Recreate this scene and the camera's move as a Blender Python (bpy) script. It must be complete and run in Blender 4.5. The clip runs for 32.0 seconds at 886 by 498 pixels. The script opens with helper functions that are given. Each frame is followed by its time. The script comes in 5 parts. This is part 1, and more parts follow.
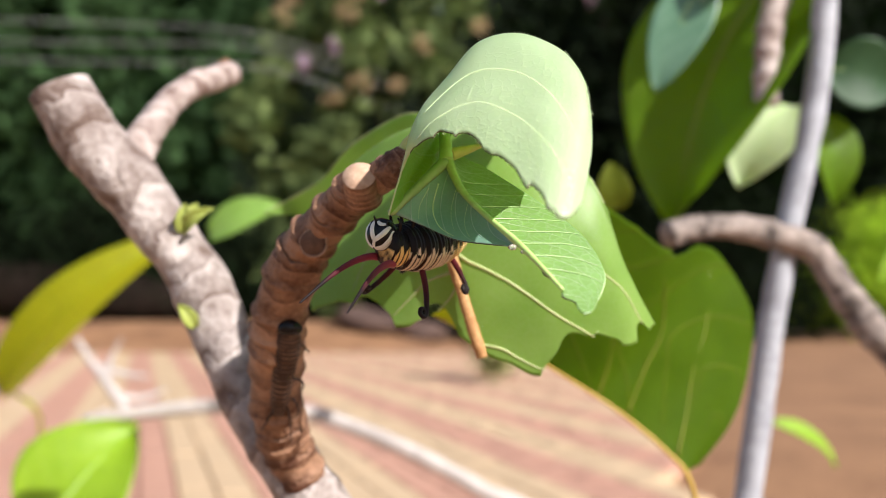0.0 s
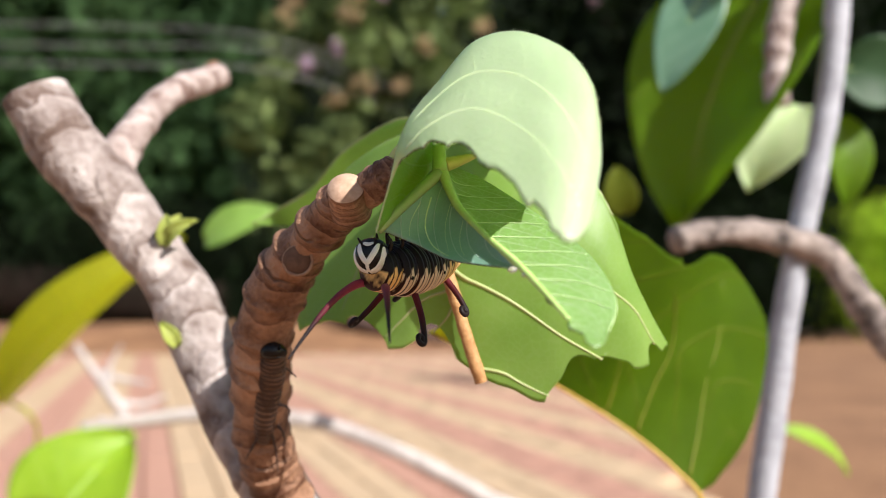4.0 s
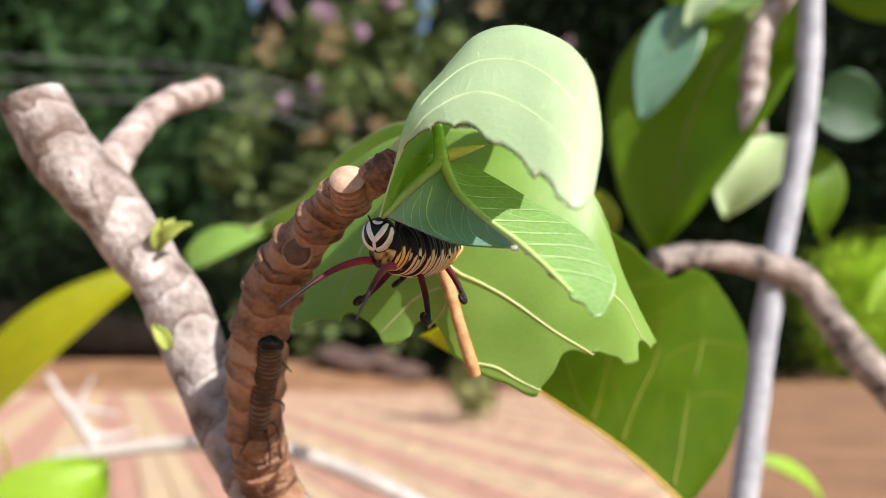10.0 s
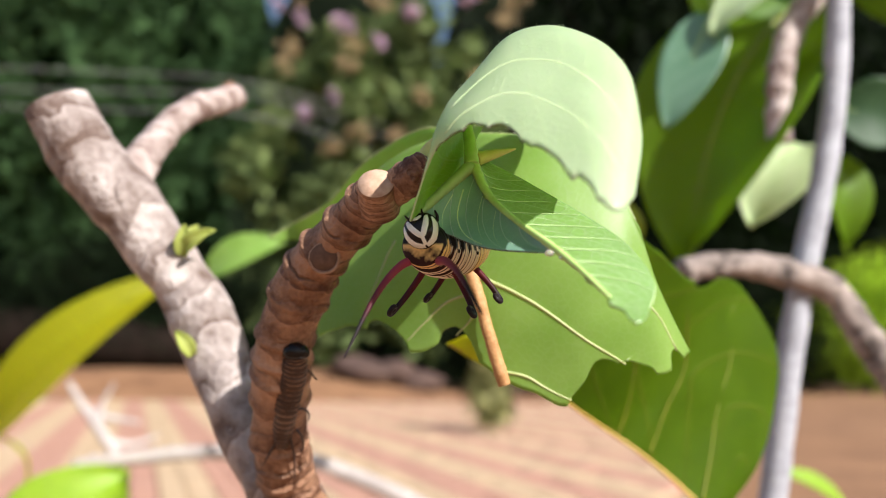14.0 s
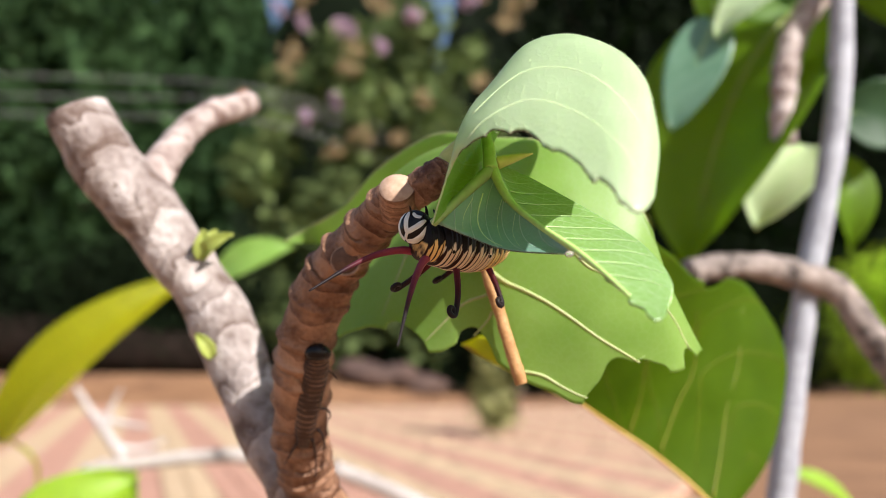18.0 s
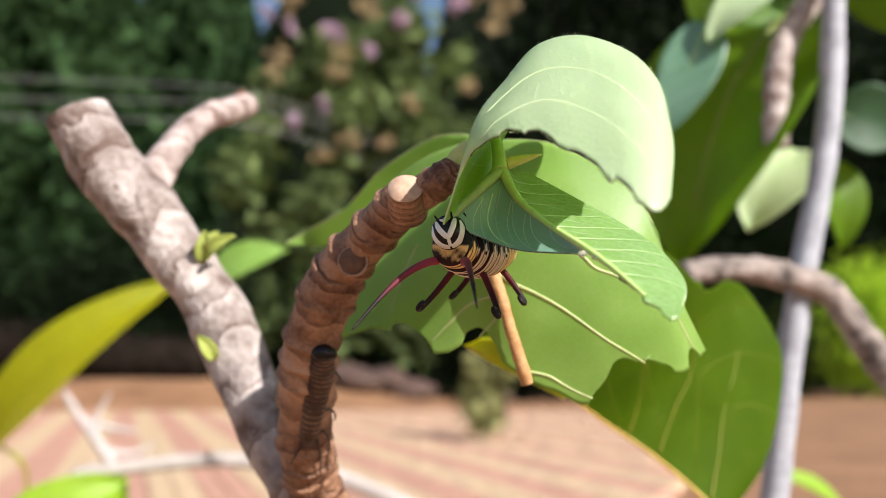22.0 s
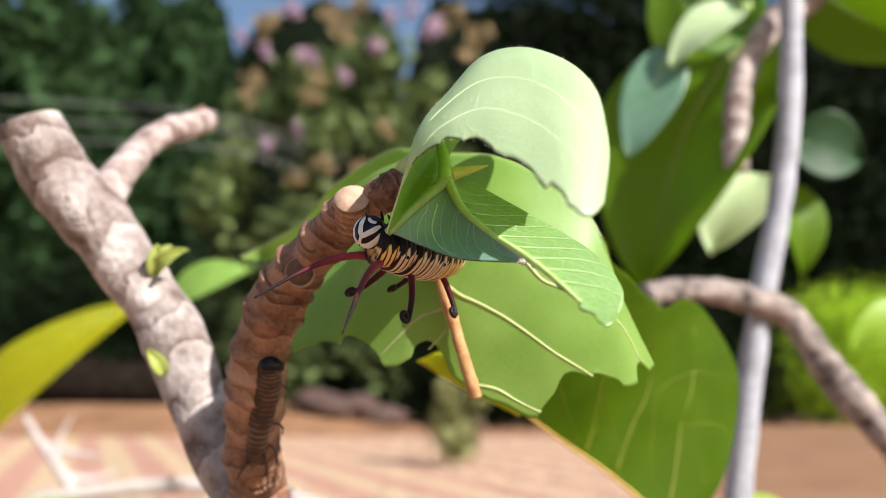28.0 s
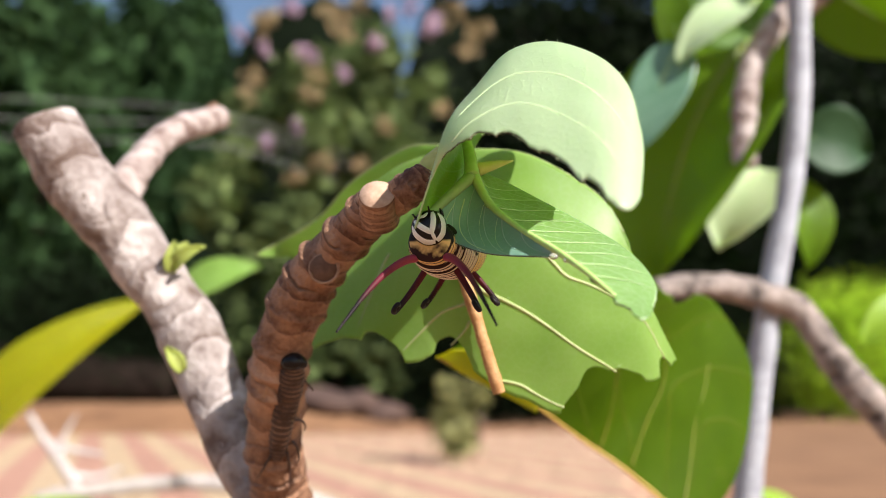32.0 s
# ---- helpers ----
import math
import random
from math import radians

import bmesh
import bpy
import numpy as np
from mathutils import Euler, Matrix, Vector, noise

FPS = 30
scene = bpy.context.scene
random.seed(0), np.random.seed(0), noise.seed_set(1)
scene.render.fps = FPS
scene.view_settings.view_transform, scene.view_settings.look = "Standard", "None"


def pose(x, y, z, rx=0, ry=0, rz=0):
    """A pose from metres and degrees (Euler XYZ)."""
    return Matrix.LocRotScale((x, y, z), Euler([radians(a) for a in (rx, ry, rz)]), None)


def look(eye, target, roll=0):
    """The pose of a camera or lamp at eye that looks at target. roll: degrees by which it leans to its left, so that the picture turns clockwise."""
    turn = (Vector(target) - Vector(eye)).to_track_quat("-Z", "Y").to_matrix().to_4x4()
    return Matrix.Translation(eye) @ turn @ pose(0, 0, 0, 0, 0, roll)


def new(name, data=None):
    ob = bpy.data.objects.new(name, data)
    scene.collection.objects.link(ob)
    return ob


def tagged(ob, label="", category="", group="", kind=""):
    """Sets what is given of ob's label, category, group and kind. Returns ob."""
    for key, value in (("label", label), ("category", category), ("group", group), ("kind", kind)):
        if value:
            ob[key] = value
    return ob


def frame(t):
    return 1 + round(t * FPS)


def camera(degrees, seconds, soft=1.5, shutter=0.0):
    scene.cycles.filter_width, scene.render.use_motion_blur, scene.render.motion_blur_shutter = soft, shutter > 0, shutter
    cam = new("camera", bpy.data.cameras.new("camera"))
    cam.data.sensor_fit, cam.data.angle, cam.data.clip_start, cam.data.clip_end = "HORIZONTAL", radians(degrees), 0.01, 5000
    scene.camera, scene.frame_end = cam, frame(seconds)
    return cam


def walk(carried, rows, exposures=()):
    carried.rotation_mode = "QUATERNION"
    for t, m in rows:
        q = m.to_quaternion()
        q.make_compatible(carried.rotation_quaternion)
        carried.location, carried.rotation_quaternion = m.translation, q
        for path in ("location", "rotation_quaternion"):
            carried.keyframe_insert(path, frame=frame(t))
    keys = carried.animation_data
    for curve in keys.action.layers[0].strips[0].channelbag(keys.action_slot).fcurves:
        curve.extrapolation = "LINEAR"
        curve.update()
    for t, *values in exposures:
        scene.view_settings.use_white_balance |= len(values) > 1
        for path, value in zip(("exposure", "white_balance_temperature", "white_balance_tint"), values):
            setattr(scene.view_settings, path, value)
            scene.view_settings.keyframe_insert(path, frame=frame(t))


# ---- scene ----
cam = camera(55.19, 32.0, soft=0.8)
cam.data.dof.use_dof = True
cam.data.dof.focus_distance = 0.101
cam.data.dof.aperture_fstop = 19.0
PATH = [
    (0, pose(0.00000, 0.00000, 0.50000, 94.350, 0.000, -0.000)),
    (0.5, pose(0.00050, -0.00120, 0.50087, 94.338, -0.014, 0.128)),
    (1, pose(0.00175, -0.00067, 0.50092, 94.263, 0.066, 0.220)),
    (1.5, pose(0.00218, 0.00077, 0.50152, 94.216, 0.129, 0.247)),
    (2, pose(0.00262, 0.00303, 0.50161, 94.188, 0.209, 0.306)),
    (2.5, pose(0.00173, 0.00718, 0.50218, 94.198, 0.213, 0.312)),
    (3, pose(0.00186, 0.00927, 0.50292, 94.276, 0.322, 0.260)),
    (3.5, pose(0.00101, 0.00957, 0.50301, 94.335, 0.246, 0.271)),
    (5.5, pose(0.00223, 0.00824, 0.50260, 94.532, 0.336, 0.424)),
    (6, pose(0.00222, 0.00713, 0.50291, 94.444, 0.498, 0.488)),
    (6.5, pose(-0.00040, 0.00502, 0.50090, 95.019, 0.483, -0.338)),
    (7, pose(-0.00244, 0.00408, 0.49982, 95.177, 0.272, -0.803)),
    (7.5, pose(-0.00156, 0.00117, 0.50088, 94.622, 0.251, -0.359)),
    (8, pose(-0.00292, 0.00099, 0.50159, 94.539, 0.365, -0.516)),
    (8.5, pose(-0.00451, 0.00294, 0.49820, 96.030, 0.062, -0.847)),
    (9, pose(-0.00842, 0.00302, 0.49696, 96.598, 0.184, -1.707)),
    (9.5, pose(-0.00646, 0.00504, 0.49565, 96.923, -0.038, -1.701)),
    (10, pose(-0.00173, 0.00731, 0.49658, 97.024, -0.152, -1.418)),
    (10.5, pose(-0.00109, 0.00572, 0.49711, 97.129, -0.101, -1.094)),
    (11, pose(-0.00121, 0.00606, 0.49632, 97.229, -0.276, -0.945)),
    (11.5, pose(-0.00308, 0.00656, 0.49567, 97.348, -0.530, -0.878)),
    (12, pose(-0.00443, 0.00576, 0.49559, 97.504, -0.675, -0.792)),
    (12.5, pose(-0.00482, 0.00596, 0.49597, 97.537, -0.650, -0.637)),
    (13, pose(-0.00380, 0.00703, 0.49644, 97.566, -0.570, -0.484)),
    (13.5, pose(-0.00315, 0.00879, 0.49637, 97.627, -0.458, -0.264)),
    (14, pose(-0.00320, 0.00961, 0.49632, 97.682, -0.443, -0.239)),
    (14.5, pose(-0.00354, 0.00979, 0.49589, 97.674, -0.363, -0.187)),
    (16.5, pose(-0.00372, 0.01079, 0.49584, 97.842, -0.146, -0.071)),
    (17, pose(-0.00397, 0.01042, 0.49572, 97.871, -0.137, -0.058)),
    (17.5, pose(-0.00462, 0.00853, 0.49588, 97.885, -0.081, -0.067)),
    (18, pose(-0.00536, 0.00669, 0.49576, 97.912, -0.084, -0.009)),
    (18.5, pose(-0.00746, 0.00744, 0.49529, 97.976, -0.233, -0.258)),
    (19, pose(-0.00846, 0.00711, 0.49533, 98.093, -0.280, -0.424)),
    (19.5, pose(-0.00782, 0.00704, 0.49582, 98.141, -0.262, -0.469)),
    (20, pose(-0.00741, 0.00765, 0.49529, 98.168, -0.338, -0.573)),
    (20.5, pose(-0.00713, 0.00635, 0.49564, 98.250, -0.250, -0.606)),
    (21, pose(-0.00770, 0.00480, 0.49572, 98.229, -0.178, -0.674)),
    (21.5, pose(-0.00750, 0.00449, 0.49510, 98.264, -0.094, -0.725)),
    (22, pose(-0.00802, 0.00650, 0.49526, 98.192, 0.017, -0.824)),
    (22.5, pose(-0.00908, 0.00865, 0.49245, 98.356, -0.094, -1.006)),
    (23, pose(-0.00850, 0.01209, 0.49046, 98.535, -0.234, -1.298)),
    (23.5, pose(-0.00563, 0.01479, 0.48984, 98.884, -0.181, -2.300)),
    (24, pose(-0.00306, 0.01357, 0.49117, 99.219, -0.221, -3.204)),
    (24.5, pose(-0.00354, 0.00904, 0.49200, 99.894, -0.331, -3.112)),
    (25, pose(-0.00426, 0.00509, 0.49306, 100.220, -0.346, -2.982)),
    (25.5, pose(-0.00374, 0.00239, 0.49386, 99.980, -0.417, -2.888)),
    (27.5, pose(-0.00453, 0.00638, 0.49307, 99.885, -0.040, -2.679)),
    (28, pose(-0.00456, 0.00678, 0.49341, 99.909, -0.116, -2.678)),
    (28.5, pose(-0.00494, 0.00739, 0.49399, 99.811, -0.167, -2.674)),
    (29, pose(-0.00589, 0.00633, 0.49375, 99.893, -0.175, -2.673)),
    (29.5, pose(-0.00653, 0.00416, 0.49254, 99.901, -0.104, -2.618)),
    (30, pose(-0.00661, 0.00475, 0.49317, 99.847, -0.126, -2.582)),
    (30.5, pose(-0.00832, 0.00550, 0.49222, 99.797, -0.055, -2.597)),
    (31, pose(-0.00875, 0.00519, 0.49295, 99.773, 0.040, -2.636)),
    (31.5, pose(-0.00736, 0.00578, 0.49293, 99.794, 0.080, -2.666)),
    (32, pose(-0.00781, 0.00714, 0.49325, 99.705, 0.128, -2.641)),
]
walk(cam, PATH, exposures=[(0.0, 0.64), (6.0, 0.64), (9.0, 0.71), (22.0, 0.72), (25.0, 0.78), (32.0, 0.76)])

# ---- world and sun ----
SUN_ELEVATION, SUN_TURN = radians(34.0), radians(135.0)
world = bpy.data.worlds.new("sky")
scene.world = world
world.use_nodes = True
wn = world.node_tree
sky = wn.nodes.new("ShaderNodeTexSky")
sky.sky_type, sky.sun_disc = "NISHITA", False
sky.sun_elevation, sky.sun_rotation = SUN_ELEVATION, SUN_TURN
wn.nodes["Background"].inputs["Strength"].default_value = 0.085
wn.links.new(sky.outputs["Color"], wn.nodes["Background"].inputs["Color"])
sun = new("sun", bpy.data.lights.new("sun", "SUN"))
sun.data.energy, sun.data.angle, sun.data.color = 5.0, radians(0.5), (1.0, 0.96, 0.915)
sun_from = Vector((0.586, -0.586, 0.559))
sun.matrix_world = look(sun_from * 20, (0, 0, 0))


# ---- materials ----
def nodes_of(name):
    m = bpy.data.materials.new(name)
    m.use_nodes = True
    return m, m.node_tree.nodes, m.node_tree.links, m.node_tree.nodes["Principled BSDF"]


def ramp(nt, stops):
    r = nt.new("ShaderNodeValToRGB")
    el = r.color_ramp.elements
    while len(el) < len(stops):
        el.new(0.5)
    for e, (p, c) in zip(el, stops):
        e.position, e.color = p, (*c, 1)
    return r


def grainy(name, dark, light, scale=60.0, fine=400.0, rough=0.7, bump=0.3, depth=0.001, metal=0.0, island=0.0, squash=(1, 1, 1), turn=(0, 0, 0), stops=(0.32, 0.5, 0.68)):
    """A rough surface mottled at two scales, with fine relief."""
    m, n, l, p = nodes_of(name)
    tc, mp = n.new("ShaderNodeTexCoord"), n.new("ShaderNodeMapping")
    mp.inputs["Scale"].default_value = squash
    mp.inputs["Rotation"].default_value = [radians(a) for a in turn]
    l.new(tc.outputs["Object"], mp.inputs["Vector"])
    a, b = n.new("ShaderNodeTexNoise"), n.new("ShaderNodeTexNoise")
    a.inputs["Scale"].default_value, a.inputs["Detail"].default_value = scale, 5
    b.inputs["Scale"].default_value, b.inputs["Detail"].default_value = fine, 4
    mix = n.new("ShaderNodeMath")
    mix.operation = "MULTIPLY_ADD"
    mix.inputs[1].default_value = 0.45
    half = n.new("ShaderNodeMath")
    half.operation = "MULTIPLY"
    half.inputs[1].default_value = 0.55
    for t in (a, b):
        l.new(mp.outputs[0], t.inputs["Vector"])
    l.new(a.outputs["Fac"], half.inputs[0])
    l.new(b.outputs["Fac"], mix.inputs[0])
    l.new(half.outputs[0], mix.inputs[2])
    mid = tuple((x + y) / 2 for x, y in zip(dark, light))
    r = ramp(n, [(stops[0], dark), (stops[1], mid), (stops[2], light)])
    l.new(mix.outputs[0], r.inputs["Fac"])
    out = r.outputs["Color"]
    if island:
        g, hs = n.new("ShaderNodeNewGeometry"), n.new("ShaderNodeHueSaturation")
        mr = n.new("ShaderNodeMapRange")
        mr.inputs["To Min"].default_value, mr.inputs["To Max"].default_value = 1 - island, 1 + island
        l.new(g.outputs["Random Per Island"], mr.inputs["Value"])
        l.new(mr.outputs[0], hs.inputs["Value"])
        l.new(out, hs.inputs["Color"])
        out = hs.outputs["Color"]
    l.new(out, p.inputs["Base Color"])
    p.inputs["Roughness"].default_value, p.inputs["Metallic"].default_value = rough, metal
    if bump:
        bp = n.new("ShaderNodeBump")
        bp.inputs["Strength"].default_value, bp.inputs["Distance"].default_value = bump, depth
        l.new(mix.outputs[0], bp.inputs["Height"])
        l.new(bp.outputs[0], p.inputs["Normal"])
    return m


def leafy(name, dark, light, vein, glow, ribs=7.0, slope=0.9, rough=0.45, through_light=0.45, net=900.0, vein_width=0.05, spec=0.5, net_amount=0.35, centre=0.5, relief=0.5):
    """A leaf: mottled green with side veins (from the leaf's own u, v), a fine net, and light passing through."""
    m, n, l, p = nodes_of(name)
    uv, sep = n.new("ShaderNodeUVMap"), n.new("ShaderNodeSeparateXYZ")
    uv.uv_map = "leaf"
    l.new(uv.outputs[0], sep.inputs[0])

    def math_node(op, a, b=None, c=None):
        k = n.new("ShaderNodeMath")
        k.operation = op
        for i, v in enumerate((a, b, c)):
            if v is None:
                continue
            if isinstance(v, (int, float)):
                k.inputs[i].default_value = v
            else:
                l.new(v, k.inputs[i])
        return k.outputs[0]

    tc = n.new("ShaderNodeTexCoord")
    noise_a = n.new("ShaderNodeTexNoise")
    noise_a.inputs["Scale"].default_value, noise_a.inputs["Detail"].default_value = 110, 6
    l.new(tc.outputs["Object"], noise_a.inputs["Vector"])
    across = math_node("ABSOLUTE", math_node("SUBTRACT", sep.outputs["Y"], centre))
    wob = math_node("MULTIPLY", math_node("SUBTRACT", noise_a.outputs["Fac"], 0.5), 0.10)
    phase = math_node("ADD", math_node("MULTIPLY", math_node("SUBTRACT", sep.outputs["X"], math_node("MULTIPLY", math_node("POWER", across, 1.3), slope)), ribs), wob)
    saw = math_node("ABSOLUTE", math_node("SUBTRACT", math_node("FRACT", phase), 0.5))
    line = n.new("ShaderNodeMapRange")
    line.interpolation_type = "SMOOTHSTEP"
    line.inputs["From Min"].default_value, line.inputs["From Max"].default_value = vein_width, 0.0
    l.new(saw, line.inputs["Value"])
    vor = n.new("ShaderNodeTexVoronoi")
    vor.feature = "DISTANCE_TO_EDGE"
    vor.inputs["Scale"].default_value = net
    l.new(tc.outputs["Object"], vor.inputs["Vector"])
    netl = n.new("ShaderNodeMapRange")
    netl.inputs["From Min"].default_value, netl.inputs["From Max"].default_value = 0.09, 0.0
    l.new(vor.outputs["Distance"], netl.inputs["Value"])
    r = ramp(n, [(0.3, dark), (0.7, light)])
    l.new(noise_a.outputs["Fac"], r.inputs["Fac"])
    lines = math_node("MAXIMUM", line.outputs[0], math_node("MULTIPLY", netl.outputs[0], net_amount))
    mix = n.new("ShaderNodeMix")
    mix.data_type = "RGBA"
    l.new(lines, mix.inputs["Factor"])
    l.new(r.outputs["Color"], mix.inputs["A"])
    mix.inputs["B"].default_value = (*vein, 1)
    l.new(mix.outputs["Result"], p.inputs["Base Color"])
    p.inputs["Roughness"].default_value = rough
    p.inputs["Specular IOR Level"].default_value = spec
    bp = n.new("ShaderNodeBump")
    bp.inputs["Strength"].default_value, bp.inputs["Distance"].default_value = relief, 0.00025
    l.new(math_node("ADD", math_node("MULTIPLY", lines, 1.0), math_node("MULTIPLY", noise_a.outputs["Fac"], 0.5)), bp.inputs["Height"])
    l.new(bp.outputs[0], p.inputs["Normal"])
    tr, ms = n.new("ShaderNodeBsdfTranslucent"), n.new("ShaderNodeMixShader")
    gl = n.new("ShaderNodeMix")
    gl.data_type = "RGBA"
    l.new(lines, gl.inputs["Factor"])
    gl.inputs["A"].default_value = (*glow, 1)
    gl.inputs["B"].default_value = (*[0.5 * a + 0.5 * b for a, b in zip(glow, vein)], 1)
    l.new(gl.outputs["Result"], tr.inputs["Color"])
    ms.inputs["Fac"].default_value = through_light
    l.new(p.outputs[0], ms.inputs[1])
    l.new(tr.outputs[0], ms.inputs[2])
    l.new(ms.outputs[0], n["Material Output"].inputs["Surface"])
    return m


def bark(name, dark, light, crack, rings, patch=45.0, grain=500.0, rough=0.6, depth=0.0012, wander=0.9, crack_width=0.10, cracked=0.5):
    """Bark in uneven growth rings along the limb (its own u), with cracks between them, blotches and fine wrinkles."""
    m, n, l, p = nodes_of(name)
    uv, sep, tc = n.new("ShaderNodeUVMap"), n.new("ShaderNodeSeparateXYZ"), n.new("ShaderNodeTexCoord")
    uv.uv_map = "leaf"
    l.new(uv.outputs[0], sep.inputs[0])

    def math_node(op, a, b=None):
        k = n.new("ShaderNodeMath")
        k.operation = op
        for i, v in enumerate((a, b)):
            if v is None:
                continue
            if isinstance(v, (int, float)):
                k.inputs[i].default_value = v
            else:
                l.new(v, k.inputs[i])
        return k.outputs[0]

    big, mid, fine = n.new("ShaderNodeTexNoise"), n.new("ShaderNodeTexNoise"), n.new("ShaderNodeTexNoise")
    for q, sc, de in ((big, patch, 3), (mid, patch * 4, 4), (fine, grain, 4)):
        q.inputs["Scale"].default_value, q.inputs["Detail"].default_value = sc, de
        l.new(tc.outputs["Object"], q.inputs["Vector"])
    phase = math_node("ADD", math_node("MULTIPLY", sep.outputs["X"], rings), math_node("MULTIPLY", math_node("ADD", big.outputs["Fac"], math_node("MULTIPLY", mid.outputs["Fac"], 0.35)), wander * 2))
    saw = math_node("FRACT", phase)
    line = n.new("ShaderNodeMapRange")
    line.interpolation_type = "SMOOTHSTEP"
    line.inputs["From Min"].default_value, line.inputs["From Max"].default_value = crack_width, 0.0
    l.new(math_node("ABSOLUTE", math_node("SUBTRACT", saw, 0.5)), line.inputs["Value"])
    gap = n.new("ShaderNodeMapRange")
    gap.interpolation_type = "SMOOTHSTEP"
    gap.inputs["From Min"].default_value, gap.inputs["From Max"].default_value = 0.42, 0.62
    l.new(mid.outputs["Fac"], gap.inputs["Value"])
    cracks = math_node("MULTIPLY", line.outputs[0], gap.outputs[0])
    tone = math_node("ADD", math_node("MULTIPLY", saw, 0.16), math_node("ADD", math_node("MULTIPLY", big.outputs["Fac"], 0.5), math_node("ADD", math_node("MULTIPLY", mid.outputs["Fac"], 0.3), math_node("MULTIPLY", fine.outputs["Fac"], 0.22))))
    r = ramp(n, [(0.44, dark), (0.60, tuple(0.45 * a + 0.55 * b for a, b in zip(dark, light))), (0.74, light)])
    l.new(tone, r.inputs["Fac"])
    mix = n.new("ShaderNodeMix")
    mix.data_type = "RGBA"
    l.new(math_node("MULTIPLY", cracks, cracked), mix.inputs["Factor"])
    l.new(r.outputs["Color"], mix.inputs["A"])
    mix.inputs["B"].default_value = (*crack, 1)
    l.new(mix.outputs["Result"], p.inputs["Base Color"])
    p.inputs["Roughness"].default_value = rough
    p.inputs["Specular IOR Level"].default_value = 0.3
    bp = n.new("ShaderNodeBump")
    bp.inputs["Strength"].default_value, bp.inputs["Distance"].default_value = 0.9, depth
    l.new(math_node("SUBTRACT", math_node("ADD", math_node("MULTIPLY", saw, 0.35), math_node("ADD", math_node("MULTIPLY", mid.outputs["Fac"], 0.35), math_node("MULTIPLY", fine.outputs["Fac"], 0.5))), math_node("MULTIPLY", cracks, cracked)), bp.inputs["Height"])
    l.new(bp.outputs[0], p.inputs["Normal"])
    return m


BARK = bark("pale_bark", (0.13, 0.085, 0.068), (0.54, 0.47, 0.44), (0.13, 0.08, 0.062), 15, patch=38, grain=700, wander=1.3, crack_width=0.12, cracked=0.28, depth=0.0014)
TWIG_BARK = bark("twig_bark", (0.16, 0.10, 0.082), (0.56, 0.47, 0.435), (0.16, 0.09, 0.07), 6, patch=50, wander=1.0, crack_width=0.16, cracked=0.3)
BARK_BROWN = bark("brown_bark", (0.085, 0.032, 0.016), (0.44, 0.245, 0.150), (0.040, 0.015, 0.009), 15, patch=60, grain=1400, depth=0.0009, wander=0.7, crack_width=0.07, cracked=0.6)
SHOOT_BARK = bark("shoot_bark", (0.095, 0.036, 0.018), (0.44, 0.245, 0.150), (0.045, 0.018, 0.011), 4, patch=150, grain=1600, depth=0.0006)
BARK_WHITE = grainy("white_bark", (0.24, 0.24, 0.27), (0.46, 0.465, 0.505), 90, 500, 0.8, 0.5, 0.0010)
BARK_GREY = grainy("grey_bark", (0.03, 0.020, 0.016), (0.40, 0.32, 0.28), 110, 500, 0.8, 1.0, 0.003, stops=(0.36, 0.48, 0.64))
BARK_PALE = grainy("weathered_bark", (0.28, 0.24, 0.22), (0.56, 0.50, 0.47), 40, 300, 0.85, 0.5, 0.001)
SCAR = grainy("scar_bark", (0.10, 0.05, 0.03), (0.24, 0.13, 0.08), 300, 900, 0.85, 0.5, 0.0003)
SCAR_RIM = grainy("scar_lip", (0.24, 0.13, 0.08), (0.46, 0.29, 0.19), 300, 1200, 0.8, 0.4, 0.0002)
RIM = grainy("dry_rim", (0.035, 0.022, 0.012), (0.10, 0.075, 0.035), 400, 2000, 0.8, 0.3, 0.0001)
CUT_WOOD = grainy("cut_wood", (0.48, 0.29, 0.19), (0.66, 0.45, 0.32), 300, 1200, 0.8, 0.3, 0.0003)
STEM_GREEN = grainy("green_stem", (0.36, 0.53, 0.14), (0.52, 0.69, 0.25), 150, 900, 0.5, 0.2, 0.0002)
STEM_ORANGE = grainy("orange_petiole", (0.33, 0.15, 0.050), (0.56, 0.32, 0.14), 500, 2500, 0.65, 0.7, 0.0003)
STEM_OCHRE = grainy("ochre_rib", (0.36, 0.22, 0.035), (0.50, 0.33, 0.07), 200, 1200, 0.6, 0.3, 0.0002)
STEM_DULL = grainy("dull_green_petiole", (0.24, 0.36, 0.12), (0.36, 0.49, 0.19), 150, 900, 0.6, 0.2, 0.0002)
STEM_OLIVE = grainy("olive_stalk", (0.22, 0.26, 0.02), (0.34, 0.38, 0.04), 150, 700, 0.5, 0.2, 0.0002)
BUD = grainy("yellow_bud", (0.50, 0.46, 0.10), (0.72, 0.66, 0.24), 150, 700, 0.5, 0.2, 0.0002)
VEIN_PALE = grainy("pale_vein", (0.56, 0.70, 0.36), (0.66, 0.79, 0.46), 200, 900, 0.4, 0.1, 0.0001)
VEIN_OCHRE = grainy("ochre_vein", (0.15, 0.165, 0.010), (0.22, 0.225, 0.02), 200, 900, 0.5, 0.2, 0.0001)
VEIN_YELLOW = grainy("yellow_vein", (0.34, 0.40, 0.15), (0.47, 0.51, 0.23), 200, 900, 0.5, 0.2, 0.0001)
